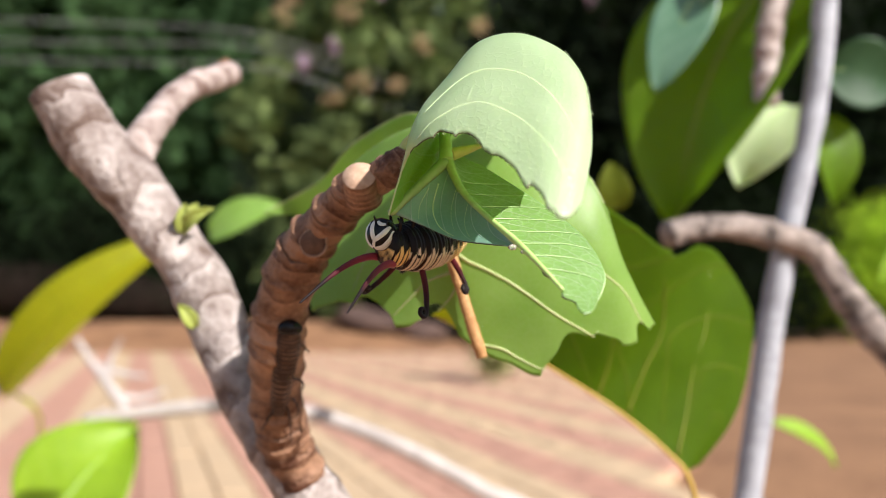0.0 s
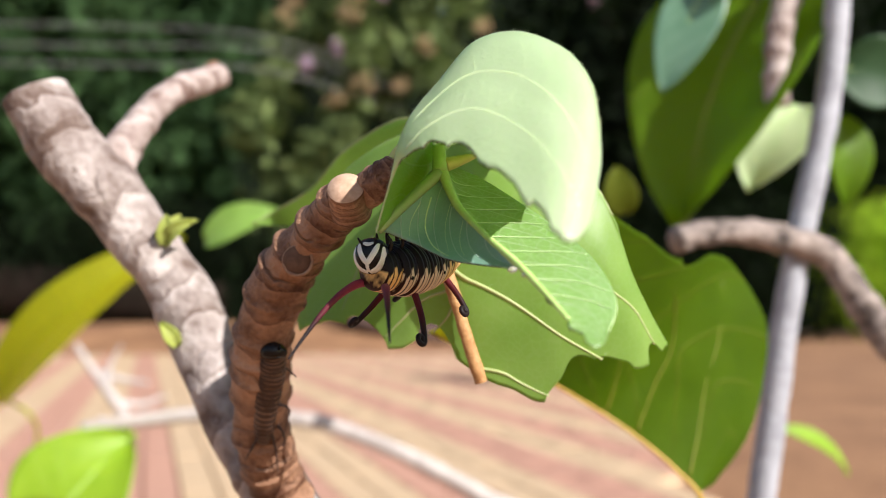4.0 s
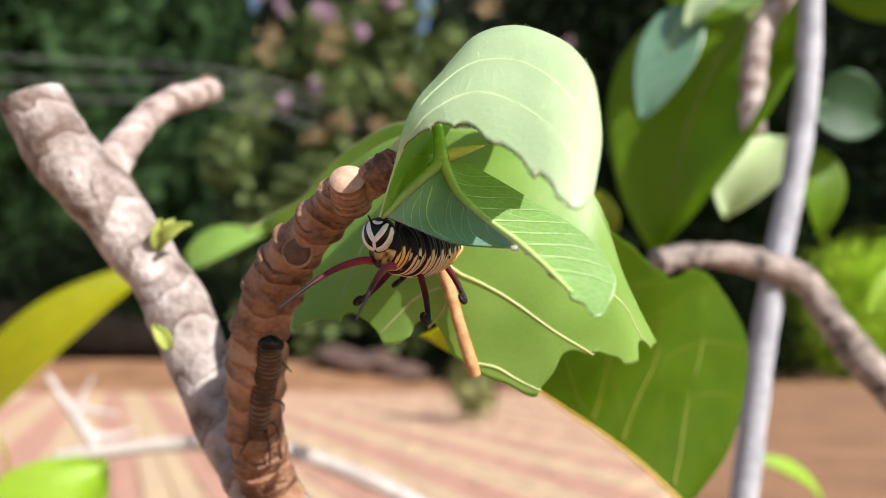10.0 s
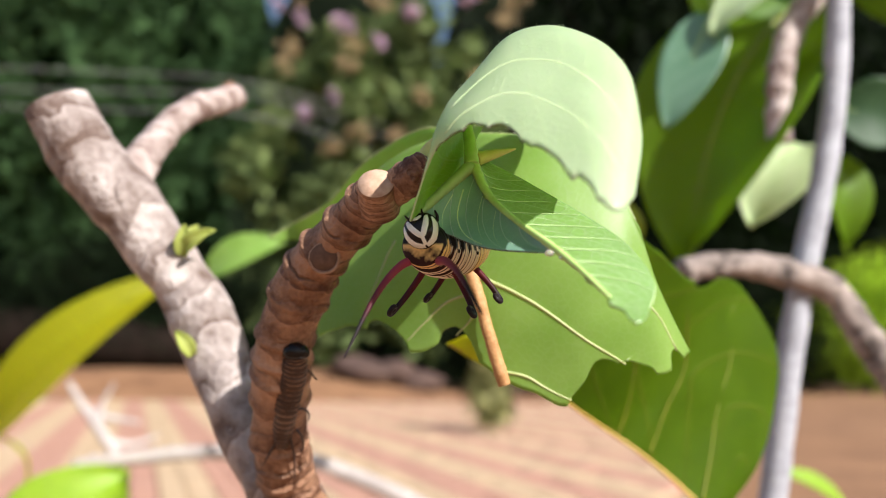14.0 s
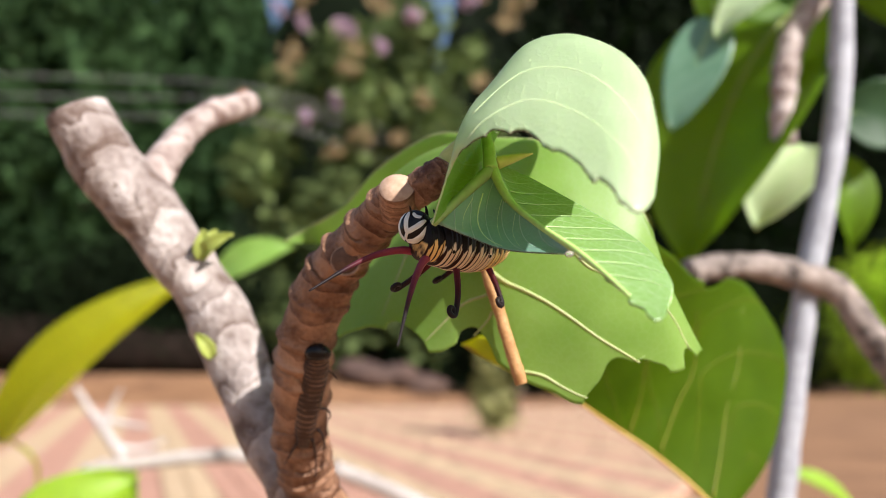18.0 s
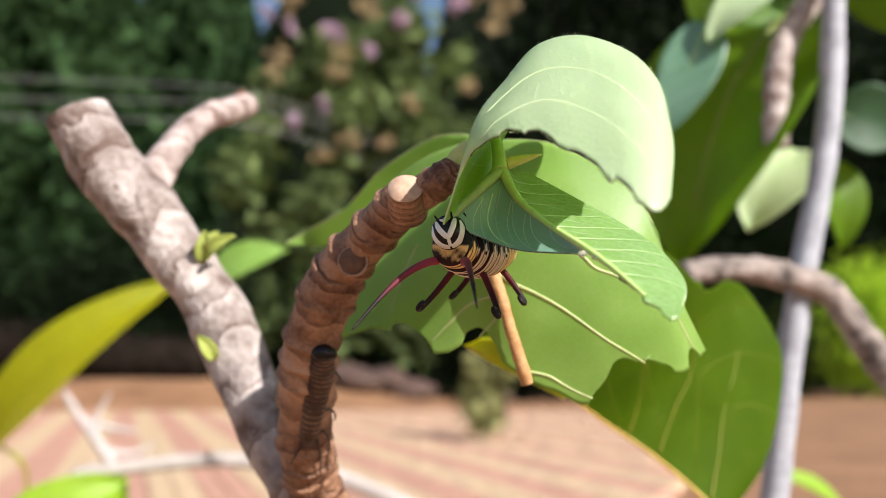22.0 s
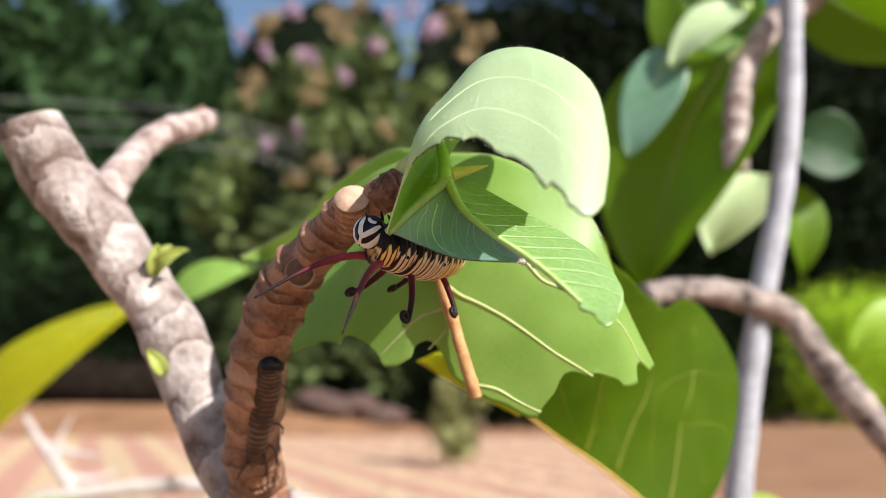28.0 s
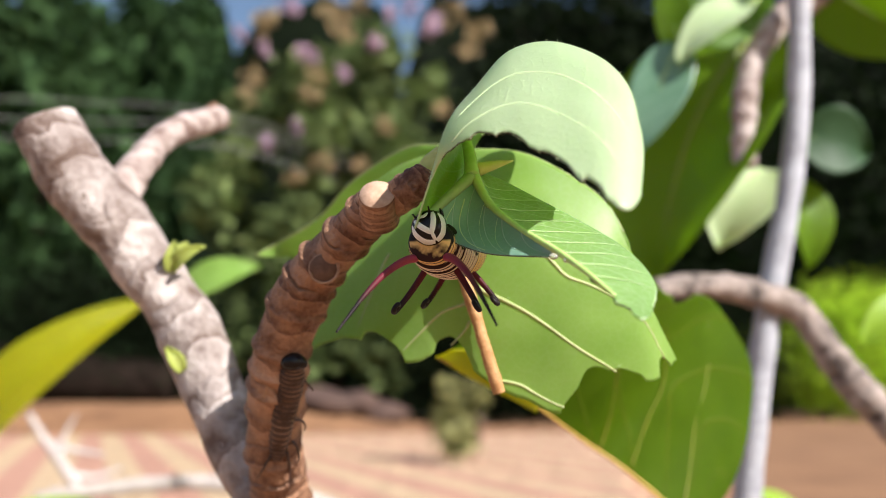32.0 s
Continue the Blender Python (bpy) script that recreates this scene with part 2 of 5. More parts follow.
HOOD_UNDER = leafy("pale_leaf_underside", (0.56, 0.71, 0.42), (0.65, 0.78, 0.51), (0.75, 0.84, 0.58), (0.88, 0.96, 0.62), 0.01, 0.0, 0.36, 0.46, net=1000, net_amount=0.26, vein_width=0.0001, spec=0.9, centre=0.0, relief=0.4)
LEAF_TOP = leafy("leaf_upper_side", (0.11, 0.25, 0.03), (0.15, 0.32, 0.045), (0.34, 0.52, 0.16), (0.50, 0.80, 0.14), 7, 0.7, 0.35, 0.55)
LEAF_UNDER = leafy("leaf_underside", (0.17, 0.31, 0.065), (0.23, 0.39, 0.10), (0.40, 0.52, 0.20), (0.42, 0.66, 0.12), 14, 0.25, 0.45, 0.45, vein_width=0.03, net=500, net_amount=0.3)
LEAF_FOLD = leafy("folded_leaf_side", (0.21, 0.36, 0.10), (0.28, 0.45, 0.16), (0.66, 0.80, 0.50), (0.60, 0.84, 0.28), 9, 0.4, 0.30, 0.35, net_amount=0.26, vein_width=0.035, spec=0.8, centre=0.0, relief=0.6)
LEAF_NET = leafy("netted_leaf", (0.20, 0.345, 0.062), (0.285, 0.44, 0.105), (0.56, 0.68, 0.34), (0.50, 0.76, 0.09), 0.01, 0.0, 0.44, 0.42, vein_width=0.0001, net=900, net_amount=0.10, relief=0.35)
LEAF_DARK = leafy("olive_leaf", (0.052, 0.104, 0.003), (0.076, 0.140, 0.005), (0.13, 0.18, 0.012), (0.42, 0.60, 0.008), 6, 0.6, 0.55, 0.5, spec=0.12, net_amount=0.2)
BUDLEAF = leafy("bud_leaf", (0.34, 0.40, 0.07), (0.48, 0.52, 0.14), (0.5, 0.55, 0.2), (0.6, 0.7, 0.1), 4, 0.5, 0.5, 0.35)
LEAF_BRIGHT = leafy("bright_leaf", (0.24, 0.39, 0.02), (0.32, 0.48, 0.03), (0.4, 0.56, 0.08), (0.58, 0.82, 0.03), 6, 0.6, 0.45, 0.4, vein_width=0.02, net_amount=0.1)
LEAF_YELLOW = leafy("yellow_green_leaf", (0.20, 0.25, 0.008), (0.26, 0.31, 0.012), (0.34, 0.45, 0.03), (1.0, 0.95, 0.02), 6, 0.6, 0.45, 0.6, vein_width=0.01, net_amount=0.1)
LEAF_DULL = leafy("dull_yellow_leaf", (0.10, 0.13, 0.008), (0.15, 0.18, 0.012), (0.2, 0.22, 0.03), (0.34, 0.36, 0.01), 5, 0.5, 0.55, 0.4, spec=0.2, net_amount=0.1)
# folded leaf's shaded half: shade and sky reflection put into a bluish base
LEAF_SKYLIT = leafy("skylit_leaf_half", (0.21, 0.38, 0.30), (0.27, 0.45, 0.36), (0.48, 0.62, 0.54), (0.30, 0.55, 0.20), 5, 0.5, 0.28, 0.25, spec=0.9, net_amount=0.1, centre=0.0)
# the shade on the leaf behind the stem is put into this dark green
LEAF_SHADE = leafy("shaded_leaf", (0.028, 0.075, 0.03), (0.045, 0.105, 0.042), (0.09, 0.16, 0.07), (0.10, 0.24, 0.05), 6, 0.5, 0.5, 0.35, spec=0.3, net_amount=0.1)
LEAF_MID = leafy("mid_green_leaf", (0.085, 0.165, 0.006), (0.125, 0.225, 0.010), (0.20, 0.29, 0.03), (0.48, 0.70, 0.02), 6, 0.6, 0.45, 0.5, spec=0.3, net_amount=0.15)
# the sky's reflection on the waxy leaf is put into this bluish base
LEAF_BLUE = leafy("waxy_leaf", (0.11, 0.235, 0.135), (0.16, 0.30, 0.19), (0.26, 0.40, 0.27), (0.2, 0.42, 0.12), 5, 0.5, 0.38, 0.2, spec=0.8, net_amount=0.08, centre=0.0)


# ---- mesh helpers ----
def thing(name, origin, label, category, group="", kind=""):
    """A top-level empty at its base."""
    ob = new(name)
    ob.empty_display_size = 0.01
    ob.location = origin
    ob["origin"] = list(origin)
    return tagged(ob, label, category, group, kind)


def part(name, bm, mat, parent, label="", smooth=True, local=False):
    """Links a bmesh, built in world places unless local, as one mesh under a thing or a part."""
    if not local and parent is not None:
        bmesh.ops.translate(bm, vec=-Vector(parent["origin"]), verts=bm.verts)
    me = bpy.data.meshes.new(name)
    if smooth:
        for f in bm.faces:
            f.smooth = True
    bm.to_mesh(me)
    bm.free()
    for m in (mat if isinstance(mat, (list, tuple)) else [mat]):
        me.materials.append(m)
    ob = new(name, me)
    ob.parent = parent
    ob["origin"] = [0, 0, 0] if local or parent is None else list(parent["origin"])
    if label:
        ob["label"] = label
    return ob


def spline(pts, n):
    """Catmull-Rom through rows of numbers, n + 1 even steps."""
    p = np.array(pts, float)
    p = np.vstack([2 * p[0] - p[1], p, 2 * p[-1] - p[-2]])
    out = []
    for k in range(n + 1):
        s = k / n * (len(p) - 3)
        i = min(int(s), len(p) - 4)
        t = s - i
        a, b, c, d = p[i:i + 4]
        out.append(0.5 * (2 * b + (c - a) * t + (2 * a - 5 * b + 4 * c - d) * t * t + (3 * b - a - 3 * c + d) * t ** 3))
    return np.array(out)


def tube(pts, sides=16, steps=60, rough=0.0, rings=0.0, ring_gap=0.008, seed=0.0, blunt=0.0, uv=False, cap_mat=None):
    """A tapered limb through (x, y, z, radius) points, with ring scars and an uneven skin."""
    c = spline(pts, steps)
    bm = bmesh.new()
    loops, up, run = [], None, 0.0
    for k in range(len(c)):
        here = Vector(c[k, :3])
        tan = Vector(c[min(k + 1, steps), :3] - c[max(k - 1, 0), :3]).normalized()
        if up is None:
            up = tan.orthogonal().normalized()
        up = (up - tan * up.dot(tan)).normalized()
        side = tan.cross(up)
        if k:
            run += (here - Vector(c[k - 1, :3])).length
        swell = 1.0
        if rings:
            q = noise.noise(Vector((run / ring_gap * 0.35, seed, 3.3)))
            ph = (run / ring_gap + q) % 1.0
            swell = 1.0 + rings * (math.exp(-((ph - 0.5) / 0.13) ** 2) - 0.25) * (0.6 + 0.8 * noise.noise(Vector((run / ring_gap * 0.21, seed + 5, 0))))
        loop = []
        for j in range(sides):
            a = 2 * math.pi * j / sides
            d = up * math.cos(a) + side * math.sin(a)
            r = c[k, 3] * swell
            if rough:
                w = (here + d * c[k, 3]) * (0.35 / max(c[:, 3].mean(), 1e-4)) + Vector((seed * 7, 0, 0))
                r *= 1 + rough * noise.noise(w) + rough * 0.5 * noise.noise(w * 2.7)
            loop.append(bm.verts.new(here + d * r))
        loops.append(loop)
    layer = bm.loops.layers.uv.new("leaf") if uv else None
    for k in range(len(loops) - 1):
        for j in range(sides):
            f = bm.faces.new((loops[k][j], loops[k][(j + 1) % sides], loops[k + 1][(j + 1) % sides], loops[k + 1][j]))
            if uv:
                for lp, u in zip(f.loops, (k, k, k + 1, k + 1)):
                    lp[layer].uv = (u / steps, j / sides)
    for loop, sgn in ((loops[0], -1), (loops[-1], 1)):
        mid = sum((v.co for v in loop), Vector()) / sides
        k = 0 if sgn < 0 else steps
        tan = Vector(c[min(k + 1, steps), :3] - c[max(k - 1, 0), :3]).normalized()
        hub = bm.verts.new(mid + tan * sgn * blunt * c[k, 3])
        for j in range(sides):
            f = bm.faces.new((loop[j], loop[(j + 1) % sides], hub) if sgn > 0 else (loop[(j + 1) % sides], loop[j], hub))
            if cap_mat is not None and sgn > 0:
                f.material_index = cap_mat
            if uv:
                for lp in f.loops:
                    lp[layer].uv = (k / steps, 0.5)
    bm.normal_update()
    return bm


EDGE = {}


def gnawed(side_name, start, end, r):
    """A thin dry rim along the eaten edge of the blade made last, between two shares of its length."""
    e = EDGE[side_name]
    e = e[int(start * (len(e) - 1)):int(end * (len(e) - 1)) + 1]
    return tube([(*p, r * (0.7 + 0.6 * noise.noise(Vector((k * 0.7, 3.0, 0))))) for k, p in enumerate(e)], 6, 2 * len(e))


def sheet(rows, nu=48, nv=30, thick=0.00022, jag=0.0, jag_first=0.0, ripple=0.0, seed=0.0, swap=False, bites=()):
    """A leaf blade lofted through rows of (x, y, z) points: two skins, and an edge between them. jag: bites along the last column."""
    g = np.array([spline(r, nv) for r in rows])
    g = np.array([spline(g[:, j], nu) for j in range(nv + 1)]).transpose(1, 0, 2)
    for i in range(nu + 1):
        for j in range(nv + 1):
            p = Vector(g[i, j])
            v = j / nv
            out = Vector(g[i, nv] - g[i, nv - 1]).normalized()
            for at, half, deep in bites:
                q = (i / nu - at) / half
                if abs(q) < 1 and v > 0.78:
                    p -= out * deep * math.sqrt(1 - q * q) * ((v - 0.78) / 0.22) ** 1.3
            if jag and v > 0.6:
                w = ((v - 0.6) / 0.4) ** 2
                s = noise.noise(Vector((i / nu * 9 + seed, seed, 0))) + 0.6 * noise.noise(Vector((i / nu * 26, seed, 4)))
                p += out * jag * w * s
            if jag_first and v < 0.4:
                w = ((0.4 - v) / 0.4) ** 2
                p -= out * jag_first * w * noise.noise(Vector((i / nu * 16 + seed, seed, 8)))
            if ripple:
                p += Vector((0.2, 1, 0.3)) * ripple * noise.noise(p * 90 + Vector((seed, 0, 0)))
            g[i, j] = p
    EDGE["first"], EDGE["last"] = g[:, 0].copy(), g[:, nv].copy()
    bm = bmesh.new()
    layer = bm.loops.layers.uv.new("leaf")
    du, dv = np.gradient(g, axis=0), np.gradient(g, axis=1)
    nrm = np.cross(du, dv)
    nrm /= np.linalg.norm(nrm, axis=2, keepdims=True) + 1e-12
    skins = [[[bm.verts.new(g[i, j] + s * nrm[i, j] * thick / 2) for j in range(nv + 1)] for i in range(nu + 1)] for s in (1, -1)]

    def face(vs, uvs, mi):
        try:
            f = bm.faces.new(vs)
        except ValueError:
            return
        f.material_index = mi
        for lp, q in zip(f.loops, uvs):
            lp[layer].uv = q

    for k, sk in enumerate(skins):
        for i in range(nu):
            for j in range(nv):
                vs = [sk[i][j], sk[i + 1][j], sk[i + 1][j + 1], sk[i][j + 1]]
                q = [(i / nu, j / nv), ((i + 1) / nu, j / nv), ((i + 1) / nu, (j + 1) / nv), (i / nu, (j + 1) / nv)]
                if k:
                    vs, q = vs[::-1], q[::-1]
                face(vs, q, k ^ int(swap))
    rim = [(i, 0) for i in range(nu)] + [(nu, j) for j in range(nv)] + [(i, nv) for i in range(nu, 0, -1)] + [(0, j) for j in range(nv, 0, -1)]
    for a, b in zip(rim, rim[1:] + rim[:1]):
        face([skins[0][a[0]][a[1]], skins[1][a[0]][a[1]], skins[1][b[0]][b[1]], skins[0][b[0]][b[1]]],
             [(a[0] / nu, a[1] / nv)] * 2 + [(b[0] / nu, b[1] / nv)] * 2, 0)
    return bm


def vein(rows, uvs, r, lift):
    """A raised vein over a lofted blade, along places given as (u, v)."""
    a = np.array([spline(q, 40) for q in rows])
    g = np.array([spline(a[:, j], 80) for j in range(41)]).transpose(1, 0, 2)
    pts = []
    line = spline(uvs, 16)
    for k, (u, v) in enumerate(line):
        i, j = min(79, max(1, int(u * 80))), min(39, max(1, int(v * 40)))
        p = Vector(g[i, j]) + Vector(g[i + 1, j] - g[i, j]) * (u * 80 - i) + Vector(g[i, j + 1] - g[i, j]) * (v * 40 - j)
        n = Vector(g[i + 1, j] - g[i - 1, j]).cross(Vector(g[i, j + 1] - g[i, j - 1])).normalized()
        if n.y > 0:
            n = -n
        pts.append((*(p + n * lift), r * (1 - 0.55 * k / 16)))
    return tube(pts, 8, 32)


def blade(base, tip, face_way, width, droop=0.15, cup=0.12, heart=0.0, nu=26, nv=18, thick=0.0003, wave=0.0, seed=0.0):
    """An ovate leaf from base to tip, whose upper side faces face_way. Returns its bmesh and its midrib's points."""
    base, tip = Vector(base), Vector(tip)
    ax = tip - base
    length = ax.length
    ax.normalize()
    up = Vector(face_way)
    up = (up - ax * up.dot(ax)).normalized()
    side = ax.cross(up)
    rows, rib = [], []
    for i in range(11):
        u = i / 10
        w = width * 0.5 * (math.sin(math.pi * min(1, (u * 0.93 + 0.06)) ** 0.78) ** 0.75) if u < 1 else width * 0.02
        c = base + ax * length * u + up * (droop * length * (4 * u * (1 - u)) - 0.0)
        row = []
        for j in range(7):
            v = j / 3 - 1
            lift = cup * width * abs(v) ** 1.6 + wave * width * math.sin(u * 11 + seed + v) * abs(v)
            row.append(tuple(c + side * w * v + up * lift - ax * heart * length * abs(v) ** 1.5 * max(0, 0.35 - u)))
        rows.append(row)
        rib.append((*(c - up * thick), 0.0006 * (1.1 - u) * length / 0.05 + 0.0001))
    return sheet(rows, nu, nv, thick, seed=seed), rib


def leaf(name, base, tip, face_way, width, mats, label, stalk=None, stalk_r=0.0012, rib_mat=None, **more):
    ob = thing(name, base, label, "leaf", kind="")
    bm, rib = blade(base, tip, face_way, width, **more)
    part("blade", bm, mats, ob)
    part("midrib", tube(rib, 8, 24), rib_mat or STEM_GREEN, ob)
    if stalk:
        part("petiole", tube([(*p, stalk_r) for p in stalk], 10, 16), rib_mat or STEM_GREEN, ob)
    return ob


# ---- ground ----
GROUND = grainy("bare_earth", (0.16, 0.072, 0.032), (0.36, 0.185, 0.088), 1.6, 30, 0.95, 0.4, 0.01)
bm = bmesh.new()
bmesh.ops.create_grid(bm, x_segments=180, y_segments=180, size=60)
for v in bm.verts:
    v.co.y += 40
    rise = min(1.0, max(0.0, (v.co.y - 10.6) / 2.2))
    rise = rise * rise * (3 - 2 * rise) * min(1.0, max(0.0, (0.4 - v.co.x) / 2.0))
    v.co.z = 0.03 * noise.noise(v.co * 0.35) - 0.03 + 0.40 * rise
g = part("ground", bm, GROUND, None)
tagged(g, "bare brown sandy earth of a garden", "ground", kind="structure")

PAVER_RED = grainy("red_paver", (0.42, 0.215, 0.15), (0.54, 0.30, 0.215), 6, 120, 0.85, 0.3, 0.002)
PAVER_CREAM = grainy("cream_paver", (0.49, 0.335, 0.20), (0.60, 0.435, 0.275), 6, 120, 0.85, 0.3, 0.002)
PAVE_BED = grainy("sand_joint", (0.34, 0.22, 0.14), (0.46, 0.32, 0.21), 8, 100, 0.95, 0.3, 0.003)


# ---- the plant's woody limbs ----
plant = thing("shrub", (0.03, 0.2, 0.0), "pale-barked pruned shrub with cut branch ends", "shrub")
part("trunk", tube([(0.03, 0.2, -0.02, 0.011), (0.03, 0.185, 0.2, 0.0085), (0.015, 0.165, 0.38, 0.0068), (-0.0152, 0.1521, 0.4523, 0.0061), (-0.0193, 0.1524, 0.4609, 0.0059), (-0.0257, 0.1547, 0.4702, 0.0058), (-0.0325, 0.1601, 0.4785, 0.0058), (-0.0398, 0.1653, 0.4886, 0.0059),
    (-0.0450, 0.1696, 0.4983, 0.006), (-0.0503, 0.1719, 0.5074, 0.006), (-0.0570, 0.1722, 0.5167, 0.0062), (-0.0641, 0.1715, 0.5259, 0.0064), (-0.0727, 0.1698, 0.5355, 0.0066), (-0.0779, 0.1691, 0.5452, 0.0066)], 28, 300, 0.20, 0.10, 0.0135, 1.0, 0.12, uv=True), BARK, plant, "pale pinkish-grey ringed bark")
part("twig", tube([(-0.0663, 0.1762, 0.5302, 0.0042), (-0.0647, 0.1835, 0.5399, 0.0035), (-0.0626, 0.1928, 0.5491, 0.0033), (-0.0596, 0.2024, 0.5557, 0.0032), (-0.0560, 0.2070, 0.5585, 0.0033), (-0.0530, 0.2102, 0.5608, 0.0031)], 20, 70, 0.16, 0.10, 0.007, 2.0, 0.2, uv=True, cap_mat=1), [TWIG_BARK, CUT_WOOD], plant)
part("branch", tube([(-0.0241, 0.1538, 0.4694, 0.0042), (-0.0270, 0.1502, 0.4769, 0.0044), (-0.0276, 0.1435, 0.4863, 0.0044), (-0.0267, 0.1378, 0.4950, 0.0043), (-0.0247, 0.1332, 0.5022, 0.0042), (-0.0214, 0.1287, 0.5090, 0.0041), (-0.0166, 0.1243, 0.5137, 0.0036), (-0.0135, 0.1209, 0.5164, 0.0032), (-0.0121, 0.1188, 0.5181, 0.0028), (-0.0113, 0.1179, 0.5192, 0.0022)], 32, 300, 0.22, 0.20, 0.0046, 3.0, 0.2, uv=True), BARK_BROWN, plant, "brown branch with ring scars")
part("cut_stub", tube([(-0.0111, 0.1181, 0.5161, 0.0027), (-0.0112, 0.1160, 0.5174, 0.0025), (-0.0113, 0.1137, 0.5186, 0.0023)], 24, 24, 0.05, blunt=0.02, cap_mat=1, uv=True), [SHOOT_BARK, CUT_WOOD], plant, "brown stub with a pale cut face")
part("shoot", tube([(-0.0139, 0.1226, 0.5160, 0.003), (-0.0102, 0.1180, 0.5182, 0.0027), (-0.0069, 0.1143, 0.5196, 0.0024), (-0.0053, 0.1133, 0.5206, 0.0022), (-0.0047, 0.1132, 0.5212, 0.0018)], 18, 40, 0.12, 0.14, 0.0022, 4.0, 0.3, uv=True), SHOOT_BARK, plant)
part("broken_end", tube([(-0.0556, 0.2082, 0.5602, 0.0022), (-0.0548, 0.2088, 0.5624, 0.0017), (-0.0543, 0.2090, 0.5638, 0.0006)], 10, 14, 0.35, seed=31.0, blunt=0.5), SCAR, plant, "ragged reddish broken end")
part("broken_end", tube([(-0.0540, 0.2096, 0.5594, 0.0020), (-0.0526, 0.2104, 0.5590, 0.0014), (-0.0517, 0.2108, 0.5588, 0.0005)], 10, 14, 0.35, seed=32.0, blunt=0.5), CUT_WOOD, plant, "ragged pale broken end")
part("scar_rim", tube([(-0.0187 + 0.00195 * math.cos(2 * math.pi * k / 16), 0.1222, 0.5101 + 0.00195 * math.sin(2 * math.pi * k / 16), 0.00022) for k in range(17)], 8, 48, 0.3, seed=33.0), SCAR_RIM, plant)
part("leaf_scar", tube([(-0.0188, 0.1236, 0.5102, 0.0021), (-0.0187, 0.1221, 0.5101, 0.002)], 18, 3), SCAR, plant)
part("side_branch", tube([(0.06, 0.26, -0.02, 0.009), (0.09, 0.36, 0.12, 0.0075), (0.12, 0.50, 0.24, 0.0065), (0.0864, 0.6140, 0.3385, 0.0058), (0.0264, 0.6111, 0.3764, 0.0056), (-0.0136, 0.6095, 0.3983, 0.0056), (-0.0536, 0.6081, 0.4163, 0.0056), (-0.0896, 0.6072, 0.4282, 0.0056), (-0.1376, 0.6067, 0.4342, 0.0054), (-0.1816, 0.6068, 0.4334, 0.005), (-0.2176, 0.6071, 0.4294, 0.005), (-0.2536, 0.6075, 0.4243, 0.0045)], 16, 120, 0.1, 0.05, 0.02, 5.0), BARK_PALE, plant, "whitish slender branch")
part("upright_stem", tube([(0.09, 0.27, -0.02, 0.0075), (0.10, 0.295, 0.25, 0.006), (0.1073, 0.3201, 0.4057, 0.0052), (0.1115, 0.3183, 0.4285, 0.005), (0.1167, 0.3155, 0.4658, 0.0048), (0.1219, 0.3127, 0.5021, 0.0046), (0.1285, 0.3110, 0.5354, 0.0046), (0.1344, 0.3092, 0.5614, 0.0045), (0.1394, 0.3069, 0.5926, 0.0044), (0.1415, 0.3045, 0.6238, 0.0042), (0.1431, 0.3004, 0.6779, 0.004), (0.1453, 0.2975, 0.7419, 0.002)], 18, 160, 0.07, 0.10, 0.045, 6.0), BARK_WHITE, plant, "straight pale grey stem")
part("side_limb", tube([(0.14, 0.27, -0.02, 0.010), (0.20, 0.29, 0.2, 0.008), (0.1919, 0.3017, 0.4226, 0.0072), (0.1801, 0.2995, 0.4520, 0.0068), (0.1695, 0.2999, 0.4734, 0.0062), (0.1568, 0.3017, 0.4887, 0.006), (0.1451, 0.3044, 0.5061, 0.006), (0.1347, 0.3071, 0.5232, 0.005), (0.1151, 0.3036, 0.5294, 0.0046), (0.0946, 0.2966, 0.5303, 0.0046), (0.0774, 0.2918, 0.5273, 0.0044)], 20, 140, 0.20, 0.16, 0.010, 7.0, 0.2), BARK_GREY, plant, "rough grey-brown limb")
part("hanging_branch", tube([(0.2115, 0.3241, 0.7224, 0.006), (0.1770, 0.3231, 0.6690, 0.0055), (0.1549, 0.3196, 0.6493, 0.0052), (0.1405, 0.3173, 0.6395, 0.005), (0.1293, 0.3166, 0.6223, 0.005), (0.1236, 0.3162, 0.6012, 0.0048), (0.1230, 0.3179, 0.5790, 0.0046)], 20, 90, 0.20, 0.18, 0.009, 8.0, 0.12, uv=True), TWIG_BARK, plant, "knobbly drooping branch")

part("tip_bud", tube([(-0.0052, 0.1142, 0.5210, 0.0014), (-0.0043, 0.1146, 0.5229, 0.0014), (-0.0033, 0.1154, 0.5252, 0.0005)], 14, 20, 0.05, blunt=0.5), BUD, plant, "yellow-green growing tip")
for a, b, w, sd in (((-0.0513, 0.1673, 0.5160), (-0.0447, 0.1649, 0.5204), 0.0034, 1), ((-0.0515, 0.1673, 0.5160), (-0.0508, 0.1658, 0.5217), 0.0030, 2), ((-0.0521, 0.1682, 0.5163), (-0.0490, 0.1688, 0.5218), 0.003, 3), ((-0.0479, 0.1642, 0.4973), (-0.0509, 0.1633, 0.5016), 0.0028, 4)):
    bm, rib = blade(a, b, (0.2, -0.9, 0.4), w, droop=0.2, cup=0.3, nu=12, nv=8, thick=0.0002, seed=sd)
    part("bud_leaf", bm, [BUDLEAF, BUDLEAF], plant, "tiny yellow-green bud leaf")

